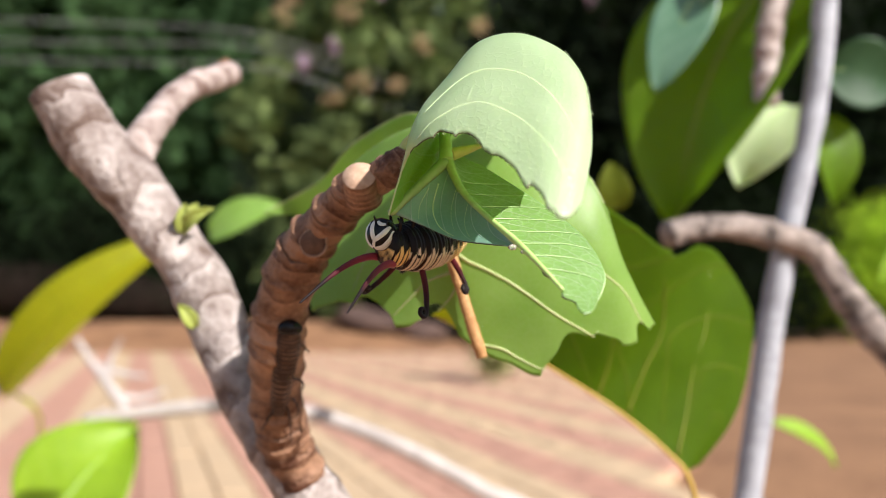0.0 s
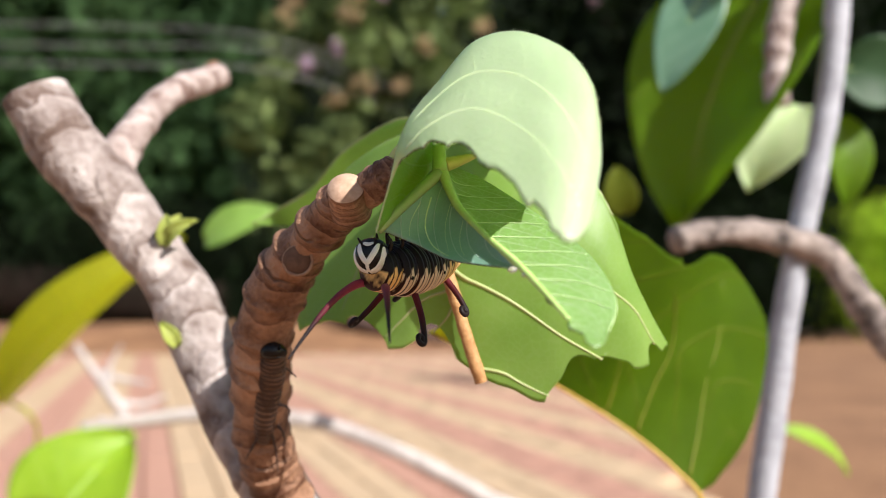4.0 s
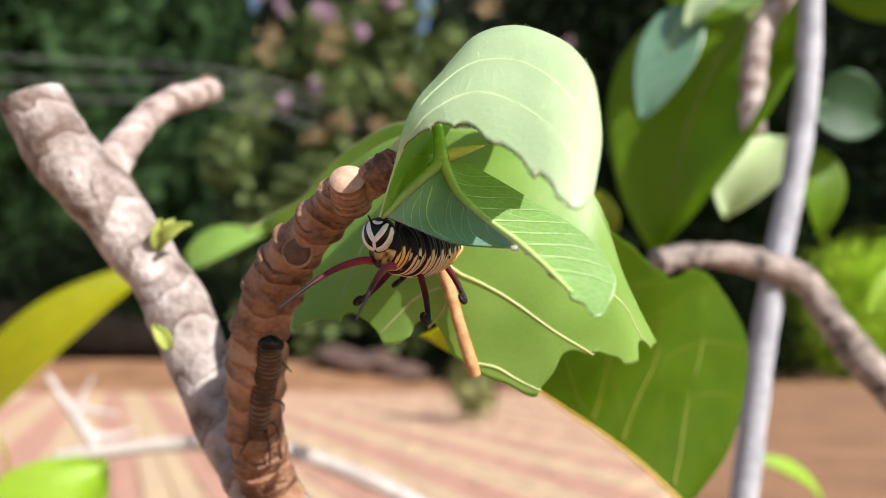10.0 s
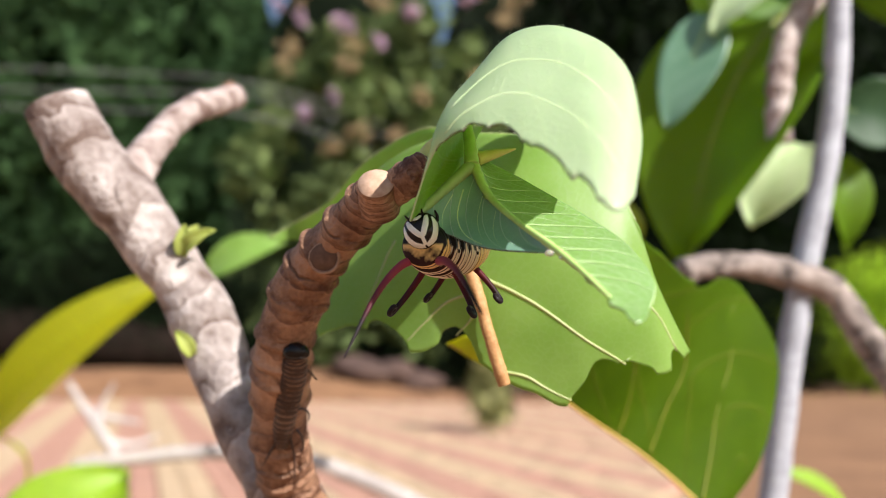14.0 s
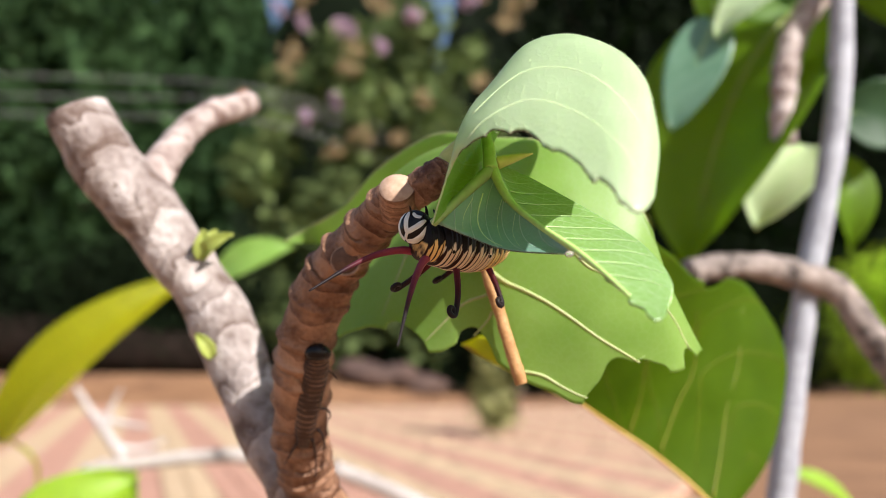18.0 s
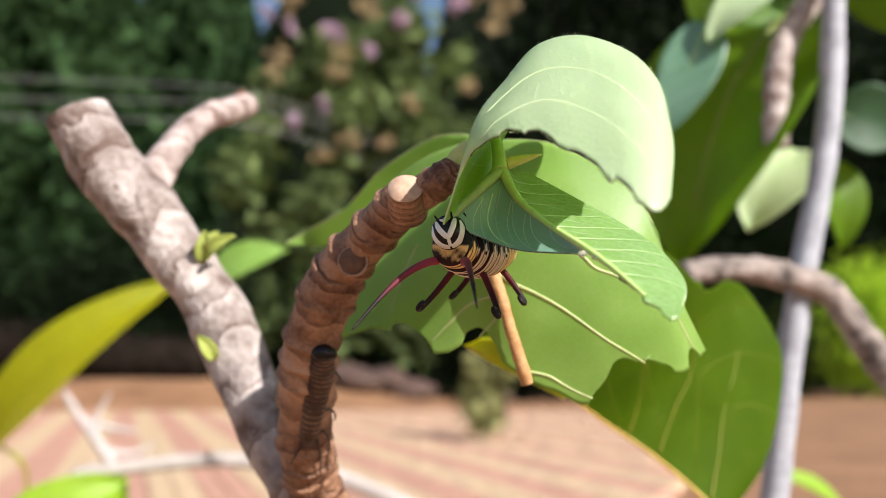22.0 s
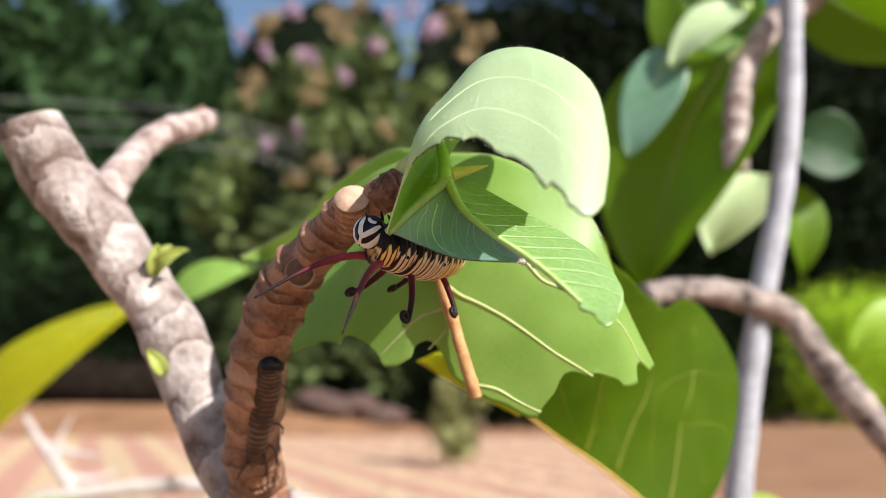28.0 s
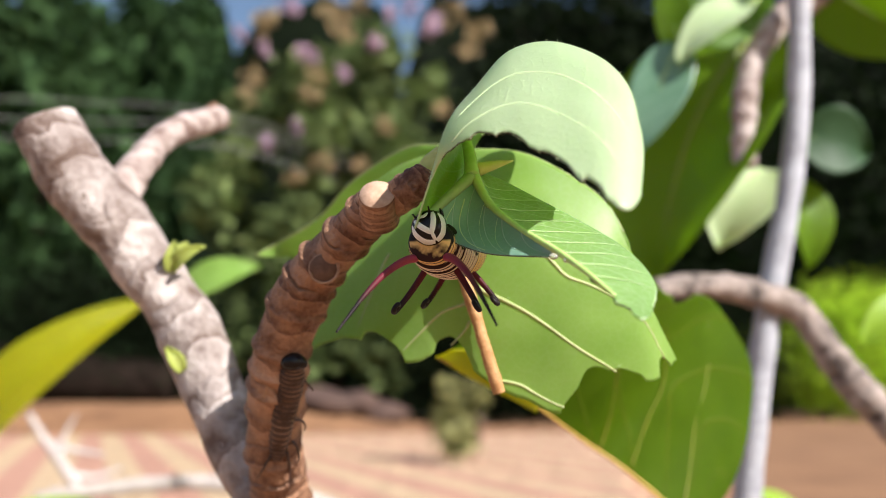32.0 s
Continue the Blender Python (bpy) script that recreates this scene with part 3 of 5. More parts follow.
for line in ([(-0.3461, 0.8041, 0.4761, 0.003), (-0.3301, 0.8059, 0.4522, 0.004), (-0.3011, 0.7880, 0.4249, 0.005), (-0.2832, 0.7691, 0.4091, 0.0045), (-0.2500, 0.6300, 0.4260, 0.004)], [(-0.3301, 0.8059, 0.4522, 0.003), (-0.3061, 0.8066, 0.4442, 0.003), (-0.2784, 0.8069, 0.4400, 0.0015)], [(-0.3128, 0.7973, 0.4344, 0.003), (-0.3141, 0.8057, 0.4549, 0.0025), (-0.3035, 0.8041, 0.4761, 0.001)], [(-0.3011, 0.7880, 0.4249, 0.003), (-0.2812, 0.7983, 0.4213, 0.003), (-0.2608, 0.8078, 0.4283, 0.0015)], [(-0.2832, 0.7691, 0.4091, 0.003), (-0.3037, 0.7903, 0.3938, 0.0025), (-0.3275, 0.8110, 0.3857, 0.001)]):
    part("pale_twig", tube(line, 10, 30, 0.1), BARK_PALE, plant, "whitish dry twig")

# ---- the hooded, eaten leaf over the caterpillar ----
hood = thing("hooded_leaf", (0.0007, 0.1083, 0.5200), "pale green leaf curled like a hood with eaten margins", "leaf")
HOOD = [
    [(-0.0066, 0.1024, 0.5119), (-0.0060, 0.1012, 0.5137), (-0.0053, 0.1001, 0.5157), (-0.0046, 0.0990, 0.5173), (-0.0041, 0.0974, 0.5183)],
    [(-0.0042, 0.1052, 0.5150), (-0.0041, 0.1069, 0.5190), (-0.0030, 0.0985, 0.5229), (-0.0035, 0.0952, 0.5204), (-0.0027, 0.0933, 0.5188)],
    [(-0.0016, 0.1080, 0.5178), (-0.0011, 0.1115, 0.5245), (0.0003, 0.1012, 0.5282), (-0.0008, 0.0940, 0.5233), (-0.0003, 0.0903, 0.5192)],
    [(0.0031, 0.1221, 0.5293), (0.0032, 0.1149, 0.5325), (0.0042, 0.1008, 0.5327), (0.0034, 0.0928, 0.5255), (0.0036, 0.0864, 0.5173)],
    [(0.0091, 0.1268, 0.5341), (0.0092, 0.1157, 0.5348), (0.0089, 0.0988, 0.5332), (0.0078, 0.0896, 0.5239), (0.0074, 0.0812, 0.5130)],
    [(0.0151, 0.1248, 0.5339), (0.0150, 0.1118, 0.5331), (0.0133, 0.0950, 0.5300), (0.0113, 0.0859, 0.5210), (0.0096, 0.0775, 0.5096)],
    [(0.0174, 0.1131, 0.5289), (0.0169, 0.1032, 0.5281), (0.0152, 0.0904, 0.5251), (0.0136, 0.0839, 0.5181), (0.0113, 0.0771, 0.5087)],
    [(0.0165, 0.0958, 0.5199), (0.0166, 0.0937, 0.5213), (0.0155, 0.0877, 0.5200), (0.0148, 0.0840, 0.5159), (0.0130, 0.0794, 0.5103)]]
part("blade", sheet(HOOD, 140, 60, jag=0.0005, seed=2.0, swap=True, bites=[(0.30, 0.05, 0.0008), (0.40, 0.05, 0.0010), (0.53, 0.05, 0.0009), (0.66, 0.05, 0.0012)]), [HOOD_UNDER, LEAF_TOP], hood)
part("gnawed_rim", gnawed("last", 0.02, 0.97, 0.00011), RIM, hood, "dark dry gnawed rim")
for uvs, r in (([(0.16, 0.92), (0.3, 0.86), (0.5, 0.83), (0.72, 0.86), (0.9, 0.94)], 0.00022), ([(0.22, 0.72), (0.4, 0.70), (0.6, 0.69), (0.78, 0.74), (0.93, 0.84)], 0.00022), ([(0.5, 0.83), (0.55, 0.77), (0.6, 0.69)], 0.0001),
               ([(0.4, 0.845), (0.42, 0.78), (0.44, 0.70)], 0.0001), ([(0.62, 0.845), (0.68, 0.78), (0.72, 0.72)], 0.0001), ([(0.6, 0.69), (0.6, 0.63), (0.58, 0.57)], 0.0001), ([(0.45, 0.70), (0.44, 0.64), (0.42, 0.58)], 0.0001), ([(0.5, 0.83), (0.52, 0.9), (0.53, 0.99)], 0.0001), ([(0.66, 0.85), (0.7, 0.92), (0.72, 0.99)], 0.0001),
               *[([(u, 0.85), (u + 0.02, 0.78), (u + 0.03, 0.71)], 0.00006) for u in (0.35, 0.48, 0.54, 0.70)], *[([(u, 0.70), (u - 0.01, 0.62), (u - 0.03, 0.50), (u - 0.06, 0.38)], 0.00007) for u in (0.34, 0.52, 0.68, 0.76)], *[([(u, 0.60), (u + 0.05, 0.585), (u + 0.09, 0.60)], 0.00005) for u in (0.34, 0.52, 0.62)], *[([(u, 0.86), (u + 0.02, 0.92), (u + 0.02, 0.99)], 0.00006) for u in (0.32, 0.42, 0.60, 0.78)]):
    part("vein", vein(HOOD, uvs, r * 0.8, 0.00002), VEIN_PALE, hood)
def hairs(rows, count, length, seed):
    """Fine upright hairs scattered over a lofted blade, as slim cones."""
    a = np.array([spline(q, 40) for q in rows])
    g = np.array([spline(a[:, j], 80) for j in range(41)]).transpose(1, 0, 2)
    rng = random.Random(seed)
    verts, faces = [], []
    for _ in range(count):
        i, j = rng.randint(2, 78), rng.randint(8, 39)
        fu, fv = rng.random(), rng.random()
        p = Vector(g[i, j]) + Vector(g[i + 1, j] - g[i, j]) * fu + Vector(g[i, j + 1] - g[i, j]) * fv
        n = Vector(g[i + 1, j] - g[i - 1, j]).cross(Vector(g[i, j + 1] - g[i, j - 1])).normalized()
        if n.z < 0:
            n = -n
        side = n.orthogonal().normalized()
        out = n.cross(side)
        tip = p + n * length * rng.uniform(0.5, 1.2) + Vector((rng.uniform(-1, 1), rng.uniform(-1, 1), rng.uniform(-1, 1))) * length * 0.3
        b = len(verts)
        verts += [p + side * 0.000022, p - side * 0.000011 + out * 0.00002, p - side * 0.000011 - out * 0.00002, tip]
        faces += [(b, b + 1, b + 3), (b + 1, b + 2, b + 3), (b + 2, b, b + 3)]
    bm = bmesh.new()
    vs = [bm.verts.new(v) for v in verts]
    for f in faces:
        bm.faces.new([vs[k] for k in f])
    return bm


tagged(part("hairs", hairs(HOOD, 2600, 0.00034, 4), VEIN_PALE, hood, "fine white hairs"), "fine white hairs", kind="stuff")
part("petiole", tube([(-0.0065, 0.1039, 0.5123, 0.0005), (-0.0031, 0.1056, 0.5159, 0.0006), (0.0003, 0.1073, 0.5194, 0.0008)], 12, 24), STEM_DULL, hood)
part("rib", tube([(0.0004, 0.1073, 0.5194, 0.00095), (0.0003, 0.1086, 0.5222, 0.0008), (-0.0001, 0.1109, 0.5255, 0.0006)], 12, 20), STEM_GREEN, hood)
part("bract", tube([(0.0011, 0.1083, 0.5205, 0.0009), (0.0032, 0.1087, 0.5212, 0.0006), (0.0058, 0.1096, 0.5221, 0.0001)], 10, 20), BUD, hood)

front = thing("folded_leaf", (0.0007, 0.1083, 0.5200), "glossy green leaf folded along its midrib, tip eaten", "leaf")
FOLD = [
    [(0.0007, 0.1083, 0.5202), (0.0009, 0.1088, 0.5204), (0.0012, 0.1092, 0.5208)],
    [(0.0024, 0.1051, 0.5155), (0.0038, 0.1080, 0.5174), (0.0052, 0.1094, 0.5190)],
    [(0.0051, 0.1004, 0.5116), (0.0074, 0.1047, 0.5140), (0.0092, 0.1066, 0.5160)],
    [(0.0082, 0.0947, 0.5081), (0.0109, 0.0985, 0.5102), (0.0133, 0.1014, 0.5121)],
    [(0.0102, 0.0899, 0.5050), (0.0133, 0.0932, 0.5069), (0.0162, 0.0961, 0.5084)],
    [(0.0124, 0.0863, 0.5019), (0.0149, 0.0880, 0.5031), (0.0172, 0.0901, 0.5041)],
    [(0.0139, 0.0838, 0.4998), (0.0146, 0.0840, 0.5000), (0.0152, 0.0847, 0.5006)]]
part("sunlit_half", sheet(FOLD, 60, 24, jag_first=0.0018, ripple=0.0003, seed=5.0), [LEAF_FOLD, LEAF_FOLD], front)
part("gnawed_rim", gnawed("first", 0.55, 0.93, 0.00009), RIM, front, "dark dry gnawed rim")
part("rim", gnawed("last", 0.04, 0.98, 0.00010), VEIN_PALE, front)
for k in range(9):
    u = 0.04 + 0.082 * k
    part("vein", vein(FOLD, [(u, 0.03), (u + 0.07, 0.35), (u + 0.14, 0.70), (u + 0.19, 0.95)], 0.00005, 0.00022), VEIN_PALE, front)
SHADED = [
    [(0.0007, 0.1083, 0.5200), (-0.0028, 0.1059, 0.5161), (-0.0060, 0.1044, 0.5123)],
    [(0.0024, 0.1051, 0.5155), (0.0000, 0.1058, 0.5131), (-0.0024, 0.1044, 0.5108)],
    [(0.0051, 0.1004, 0.5116), (0.0035, 0.1010, 0.5100), (0.0018, 0.1005, 0.5087)],
    [(0.0082, 0.0947, 0.5081), (0.0080, 0.0952, 0.5078), (0.0078, 0.0952, 0.5075)]]
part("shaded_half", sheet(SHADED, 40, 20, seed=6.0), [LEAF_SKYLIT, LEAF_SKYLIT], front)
part("gnawed_rim", gnawed("last", 0.05, 0.97, 0.00008), RIM, front, "dark dry gnawed rim")
for uvs, r in (([(0.12, 0.30), (0.26, 0.62), (0.45, 0.86), (0.62, 0.93)], 0.00009), ([(0.30, 0.10), (0.42, 0.45), (0.58, 0.78)], 0.00004), ([(0.48, 0.10), (0.58, 0.45), (0.72, 0.80)], 0.00004), ([(0.08, 0.45), (0.14, 0.72), (0.24, 0.92)], 0.00005)):
    part("vein", vein(SHADED, uvs, r, 0.00010), VEIN_PALE, front)
part("midrib", tube([(0.0006, 0.1078, 0.5199, 0.0007), (0.0023, 0.1047, 0.5154, 0.00048), (0.0051, 0.1000, 0.5116, 0.00036), (0.0081, 0.0943, 0.5081, 0.0004), (0.0102, 0.0897, 0.5052, 0.0003), (0.0122, 0.0864, 0.5024, 0.0002)], 10, 40), STEM_GREEN, front)

GLASS = grainy("water", (0.9, 0.9, 0.88), (0.95, 0.95, 0.93), 100, 500, 0.08, 0)
GLASS.node_tree.nodes["Principled BSDF"].inputs["Transmission Weight"].default_value = 0.75
for p, r in (((0.0077, 0.0935, 0.5073), 0.00042), ((0.0088, 0.0923, 0.5067), 0.0003), ((0.0093, 0.0916, 0.5063), 0.00022)):
    drop = thing("droplet", p, "milky droplet hanging on the leaf's gnawed edge", "droplet", "droplets on the leaf")
    bm = bmesh.new()
    bmesh.ops.create_uvsphere(bm, u_segments=16, v_segments=10, radius=r)
    for v in bm.verts:
        v.co.x *= 1.2
        v.co.z *= 0.8
    part("bead", bm, GLASS, drop, local=True)

# ---- the large leaves behind ----
broad = thing("broad_leaf", (0.0005, 0.1295, 0.5116), "large backlit green leaf with gnawed edge and yellow veins", "leaf")
BROAD = [
    [(-0.0243, 0.1494, 0.5130), (-0.0239, 0.1477, 0.5091), (-0.0233, 0.1460, 0.5053), (-0.0222, 0.1444, 0.5004)],
    [(-0.0188, 0.1477, 0.5229), (-0.0175, 0.1443, 0.5149), (-0.0162, 0.1418, 0.5079), (-0.0148, 0.1393, 0.5017)],
    [(-0.0105, 0.1422, 0.5290), (-0.0092, 0.1381, 0.5173), (-0.0081, 0.1359, 0.5068), (-0.0067, 0.1346, 0.4975)],
    [(-0.0026, 0.1370, 0.5310), (-0.0019, 0.1330, 0.5188), (-0.0014, 0.1318, 0.5080), (-0.0012, 0.1324, 0.4996)],
    [(0.0040, 0.1331, 0.5305), (0.0043, 0.1296, 0.5173), (0.0046, 0.1295, 0.5054), (0.0060, 0.1318, 0.4940)],
    [(0.0104, 0.1312, 0.5293), (0.0107, 0.1277, 0.5154), (0.0127, 0.1287, 0.5022), (0.0158, 0.1321, 0.4908)],
    [(0.0168, 0.1304, 0.5259), (0.0169, 0.1273, 0.5139), (0.0189, 0.1281, 0.5038), (0.0209, 0.1307, 0.4951)],
    [(0.0222, 0.1297, 0.5215), (0.0230, 0.1280, 0.5117), (0.0259, 0.1296, 0.5032), (0.0292, 0.1328, 0.4951)],
    [(0.0253, 0.1292, 0.5156), (0.0274, 0.1302, 0.5089), (0.0302, 0.1321, 0.5035), (0.0337, 0.1355, 0.4983)]]
part("blade", sheet(BROAD, 160, 50, jag=0.0007, seed=9.0, bites=[(0.185, 0.05, 0.0030), (0.385, 0.055, 0.0022), (0.70, 0.085, 0.0024), (0.815, 0.04, 0.0018), (0.935, 0.03, 0.0028)]), [LEAF_NET, LEAF_NET], broad)
part("rim", gnawed("first", 0.02, 0.98, 0.00016), VEIN_YELLOW, broad)
part("petiole", tube([(-0.0003, 0.1298, 0.5141, 0.0009), (0.0016, 0.1288, 0.5076, 0.0009), (0.0038, 0.1289, 0.5002, 0.0009), (0.0059, 0.1299, 0.4934, 0.00095)], 20, 120, 0.16, seed=34.0, blunt=0.15), STEM_ORANGE, broad, "orange-tan leaf stalk")
RIBS = [([(0.425, 0.567), (0.483, 0.60), (0.542, 0.605), (0.60, 0.622), (0.658, 0.688), (0.742, 0.867), (0.79, 0.955)], 0.00040),
        ([(0.60, 0.30), (0.642, 0.35), (0.683, 0.417), (0.717, 0.467), (0.792, 0.50), (0.858, 0.55), (0.93, 0.667), (0.95, 0.917)], 0.00036),
        ([(0.49, 0.972), (0.542, 0.938), (0.575, 0.952), (0.625, 0.985)], 0.00034),
        ([(0.44, 0.68), (0.40, 0.733), (0.317, 0.817), (0.267, 0.867), (0.233, 0.933)], 0.00030), ([(0.442, 0.767), (0.425, 0.833), (0.383, 0.967)], 0.00028),
        ([(0.233, 0.40), (0.208, 0.483), (0.167, 0.683), (0.133, 0.883)], 0.00026)]
for uvs, r in RIBS:
    part("vein", vein(BROAD, uvs, r * 0.9, 0.00004), VEIN_YELLOW, broad)
BRANCHLETS = [([(0.48, 0.90), (0.50, 0.883), (0.558, 0.817), (0.608, 0.783), (0.655, 0.80)], 0.00016), ([(0.47, 0.80), (0.492, 0.783), (0.558, 0.733), (0.625, 0.70)], 0.00010),
              ([(0.542, 0.60), (0.583, 0.517), (0.65, 0.483), (0.708, 0.483)], 0.00014), ([(0.608, 0.61), (0.642, 0.533), (0.667, 0.517)], 0.00012), ([(0.642, 0.65), (0.675, 0.60), (0.717, 0.60)], 0.00012),
              ([(0.70, 0.755), (0.742, 0.70), (0.783, 0.667), (0.825, 0.65)], 0.00012), ([(0.742, 0.84), (0.783, 0.767), (0.842, 0.717)], 0.00011), ([(0.47, 0.57), (0.492, 0.55), (0.542, 0.50), (0.592, 0.467)], 0.00013),
              ([(0.43, 0.47), (0.458, 0.467), (0.50, 0.467), (0.55, 0.433)], 0.00011), ([(0.90, 0.64), (0.93, 0.60), (0.975, 0.56)], 0.00010), ([(0.79, 0.94), (0.833, 0.875), (0.93, 0.867)], 0.00012),
              ([(0.133, 0.883), (0.108, 0.883), (0.058, 0.883), (0.02, 0.867)], 0.00014), ([(0.258, 0.50), (0.292, 0.567), (0.375, 0.633)], 0.00011), ([(0.208, 0.483), (0.25, 0.617), (0.292, 0.717)], 0.00011), ([(0.192, 0.567), (0.233, 0.70), (0.267, 0.783)], 0.00011),
              ([(0.717, 0.467), (0.74, 0.40), (0.79, 0.34)], 0.00011), ([(0.683, 0.417), (0.70, 0.34), (0.74, 0.27)], 0.00011), ([(0.58, 0.53), (0.60, 0.44), (0.64, 0.36)], 0.00009), ([(0.67, 0.72), (0.66, 0.77), (0.68, 0.84)], 0.00009),
              ([(0.60, 0.63), (0.61, 0.69), (0.65, 0.72)], 0.00009), ([(0.48, 0.20), (0.62, 0.22), (0.74, 0.24), (0.86, 0.34)], 0.00016), ([(0.55, 0.10), (0.70, 0.12), (0.82, 0.20)], 0.00013)]
for uvs, r in BRANCHLETS:
    part("vein", vein(BROAD, uvs, r * 0.75, 0.00001), VEIN_PALE, broad)

olive = thing("olive_leaf", (0.0575, 0.2034, 0.4627), "large olive-green leaf with an orange rim rib", "leaf")
OLIVE = [
    [(-0.0015, 0.1605, 0.4995), (0.0122, 0.1578, 0.5089), (0.0266, 0.1548, 0.5218)],
    [(0.0173, 0.1791, 0.4917), (0.0282, 0.1721, 0.5052), (0.0397, 0.1712, 0.5172)],
    [(0.0323, 0.1989, 0.4830), (0.0424, 0.1958, 0.4968), (0.0502, 0.1894, 0.5145)],
    [(0.0406, 0.2013, 0.4775), (0.0549, 0.2040, 0.4939), (0.0666, 0.2094, 0.5161)],
    [(0.0481, 0.2027, 0.4717), (0.0629, 0.2086, 0.4869), (0.0771, 0.2153, 0.5036)],
    [(0.0528, 0.2031, 0.4674), (0.0657, 0.2093, 0.4773), (0.0783, 0.2163, 0.4907)],
    [(0.0561, 0.2033, 0.4641), (0.0637, 0.2079, 0.4694), (0.0722, 0.2125, 0.4749)],
    [(0.0575, 0.2034, 0.4627), (0.0594, 0.2054, 0.4631), (0.0623, 0.2084, 0.4636)]]
part("blade", sheet(OLIVE, 90, 40, seed=11.0, ripple=0.0006, jag=0.0004, bites=[(0.335, 0.035, 0.0020)]), [LEAF_DARK, LEAF_DARK], olive)
for uvs in ([(0.342, 0.02), (0.292, 0.283), (0.242, 0.5), (0.20, 0.75)], [(0.467, 0.03), (0.408, 0.3), (0.383, 0.533), (0.30, 0.93)], [(0.775, 0.05), (0.567, 0.417), (0.508, 0.667), (0.45, 0.9)]):
    part("vein", vein(OLIVE, uvs, 0.00028, 0.00010), VEIN_OCHRE, olive)
part("rim_rib", tube([(-0.0015, 0.1602, 0.4995, 0.0002), (0.0074, 0.1688, 0.4959, 0.00025), (0.0173, 0.1786, 0.4918, 0.0003), (0.0322, 0.1984, 0.4830, 0.0004), (0.0405, 0.2008, 0.4776, 0.00045), (0.0480, 0.2022, 0.4718, 0.0005), (0.0527, 0.2025, 0.4675, 0.00055), (0.0573, 0.2029, 0.4625, 0.00065), (0.0601, 0.2041, 0.4541, 0.0007), (0.0635, 0.2051, 0.4409, 0.00075)], 10, 40), STEM_OCHRE, olive)

# sunlight through the olive leaf's edge, put in as a yellow strip
part("curled_margin", sheet([
    [(-0.0021, 0.1605, 0.4998), (-0.0007, 0.1594, 0.5003), (0.0009, 0.1584, 0.5011)],
    [(0.0029, 0.1647, 0.4970), (0.0048, 0.1626, 0.4988), (0.0069, 0.1604, 0.5008)],
    [(0.0100, 0.1710, 0.4937), (0.0110, 0.1688, 0.4955), (0.0122, 0.1667, 0.4975)],
    [(0.0189, 0.1803, 0.4896), (0.0194, 0.1792, 0.4906), (0.0199, 0.1781, 0.4917)]], 24, 10, seed=21.0), [LEAF_YELLOW, LEAF_YELLOW], olive, "curled margin, sunlight through it put in as yellow")

side = thing("side_leaf", (-0.0089, 0.1674, 0.5403), "green leaf with a pointed tip behind the branch", "leaf")
part("blade", sheet([
    [(-0.0380, 0.1799, 0.5214), (-0.0378, 0.1799, 0.5212), (-0.0375, 0.1799, 0.5210)],
    [(-0.0333, 0.1787, 0.5238), (-0.0316, 0.1788, 0.5222), (-0.0299, 0.1789, 0.5208)],
    [(-0.0245, 0.1694, 0.5269), (-0.0223, 0.1697, 0.5232), (-0.0201, 0.1700, 0.5196)],
    [(-0.0173, 0.1581, 0.5315), (-0.0142, 0.1585, 0.5256), (-0.0112, 0.1590, 0.5187)],
    [(-0.0077, 0.1478, 0.5348), (-0.0043, 0.1484, 0.5262), (-0.0024, 0.1490, 0.5188)],
    [(-0.0013, 0.1428, 0.5340), (0.0006, 0.1435, 0.5250), (0.0016, 0.1441, 0.5178)]], 40, 20, seed=12.0), [LEAF_NET, LEAF_NET], side)
part("rim", gnawed("first", 0.02, 0.98, 0.00022), VEIN_YELLOW, side)

# ---- leaves further off ----
leaf("waxy_leaf", (0.1020, 0.3254, 0.6320), (0.0832, 0.3250, 0.5863), (-0.35, -0.88, 0.25), 0.024, [LEAF_BLUE, LEAF_BLUE], "waxy leaf hanging from a pale stalk, sky reflection put in as bluish green", stalk=[(0.1020, 0.3254, 0.6320), (0.1180, 0.3240, 0.6450), (0.1340, 0.3200, 0.6490)], stalk_r=0.0016, droop=0.05, cup=0.03, seed=1.0)
leaf("large_leaf", (0.1439, 0.3498, 0.6479), (0.0978, 0.3533, 0.5360), (-0.75, -0.55, -0.35), 0.078, [LEAF_MID, LEAF_MID], "large shaded olive-green leaf", rib_mat=STEM_OLIVE, seed=2.0)
leaf("top_leaf", (0.1422, 0.3399, 0.6460), (0.1044, 0.3473, 0.6801), (0.2, -0.7, -0.6), 0.04, [LEAF_UNDER, LEAF_UNDER], "light green leaf seen from below", seed=3.0)
leaf("pale_leaf", (0.1415, 0.3450, 0.5860), (0.1215, 0.3450, 0.5510), (-0.35, -0.80, 0.30), 0.030, [HOOD_UNDER, HOOD_UNDER], "sunlit pale green leaf", seed=4.0)
leaf("leaflet", (0.1156, 0.3400, 0.5789), (0.1106, 0.3412, 0.5625), (-0.3, -0.6, 0.75), 0.010, [HOOD_UNDER, HOOD_UNDER], "small pale yellow-green leaflet", seed=14.0)
leaf("stalked_leaf", (0.1280, 0.3159, 0.6456), (0.0999, 0.3197, 0.6210), (-0.3, -0.8, 0.5), 0.020, [HOOD_UNDER, HOOD_UNDER], "light green leaf on a short stalk", seed=15.0)
leaf("shaded_leaf", (0.1679, 0.3630, 0.6067), (0.2003, 0.3685, 0.5995), (0.1, -0.95, -0.1), 0.031, [LEAF_SHADE, LEAF_SHADE], "bluish-green leaf behind the stem, shade put into its colour", seed=5.0)
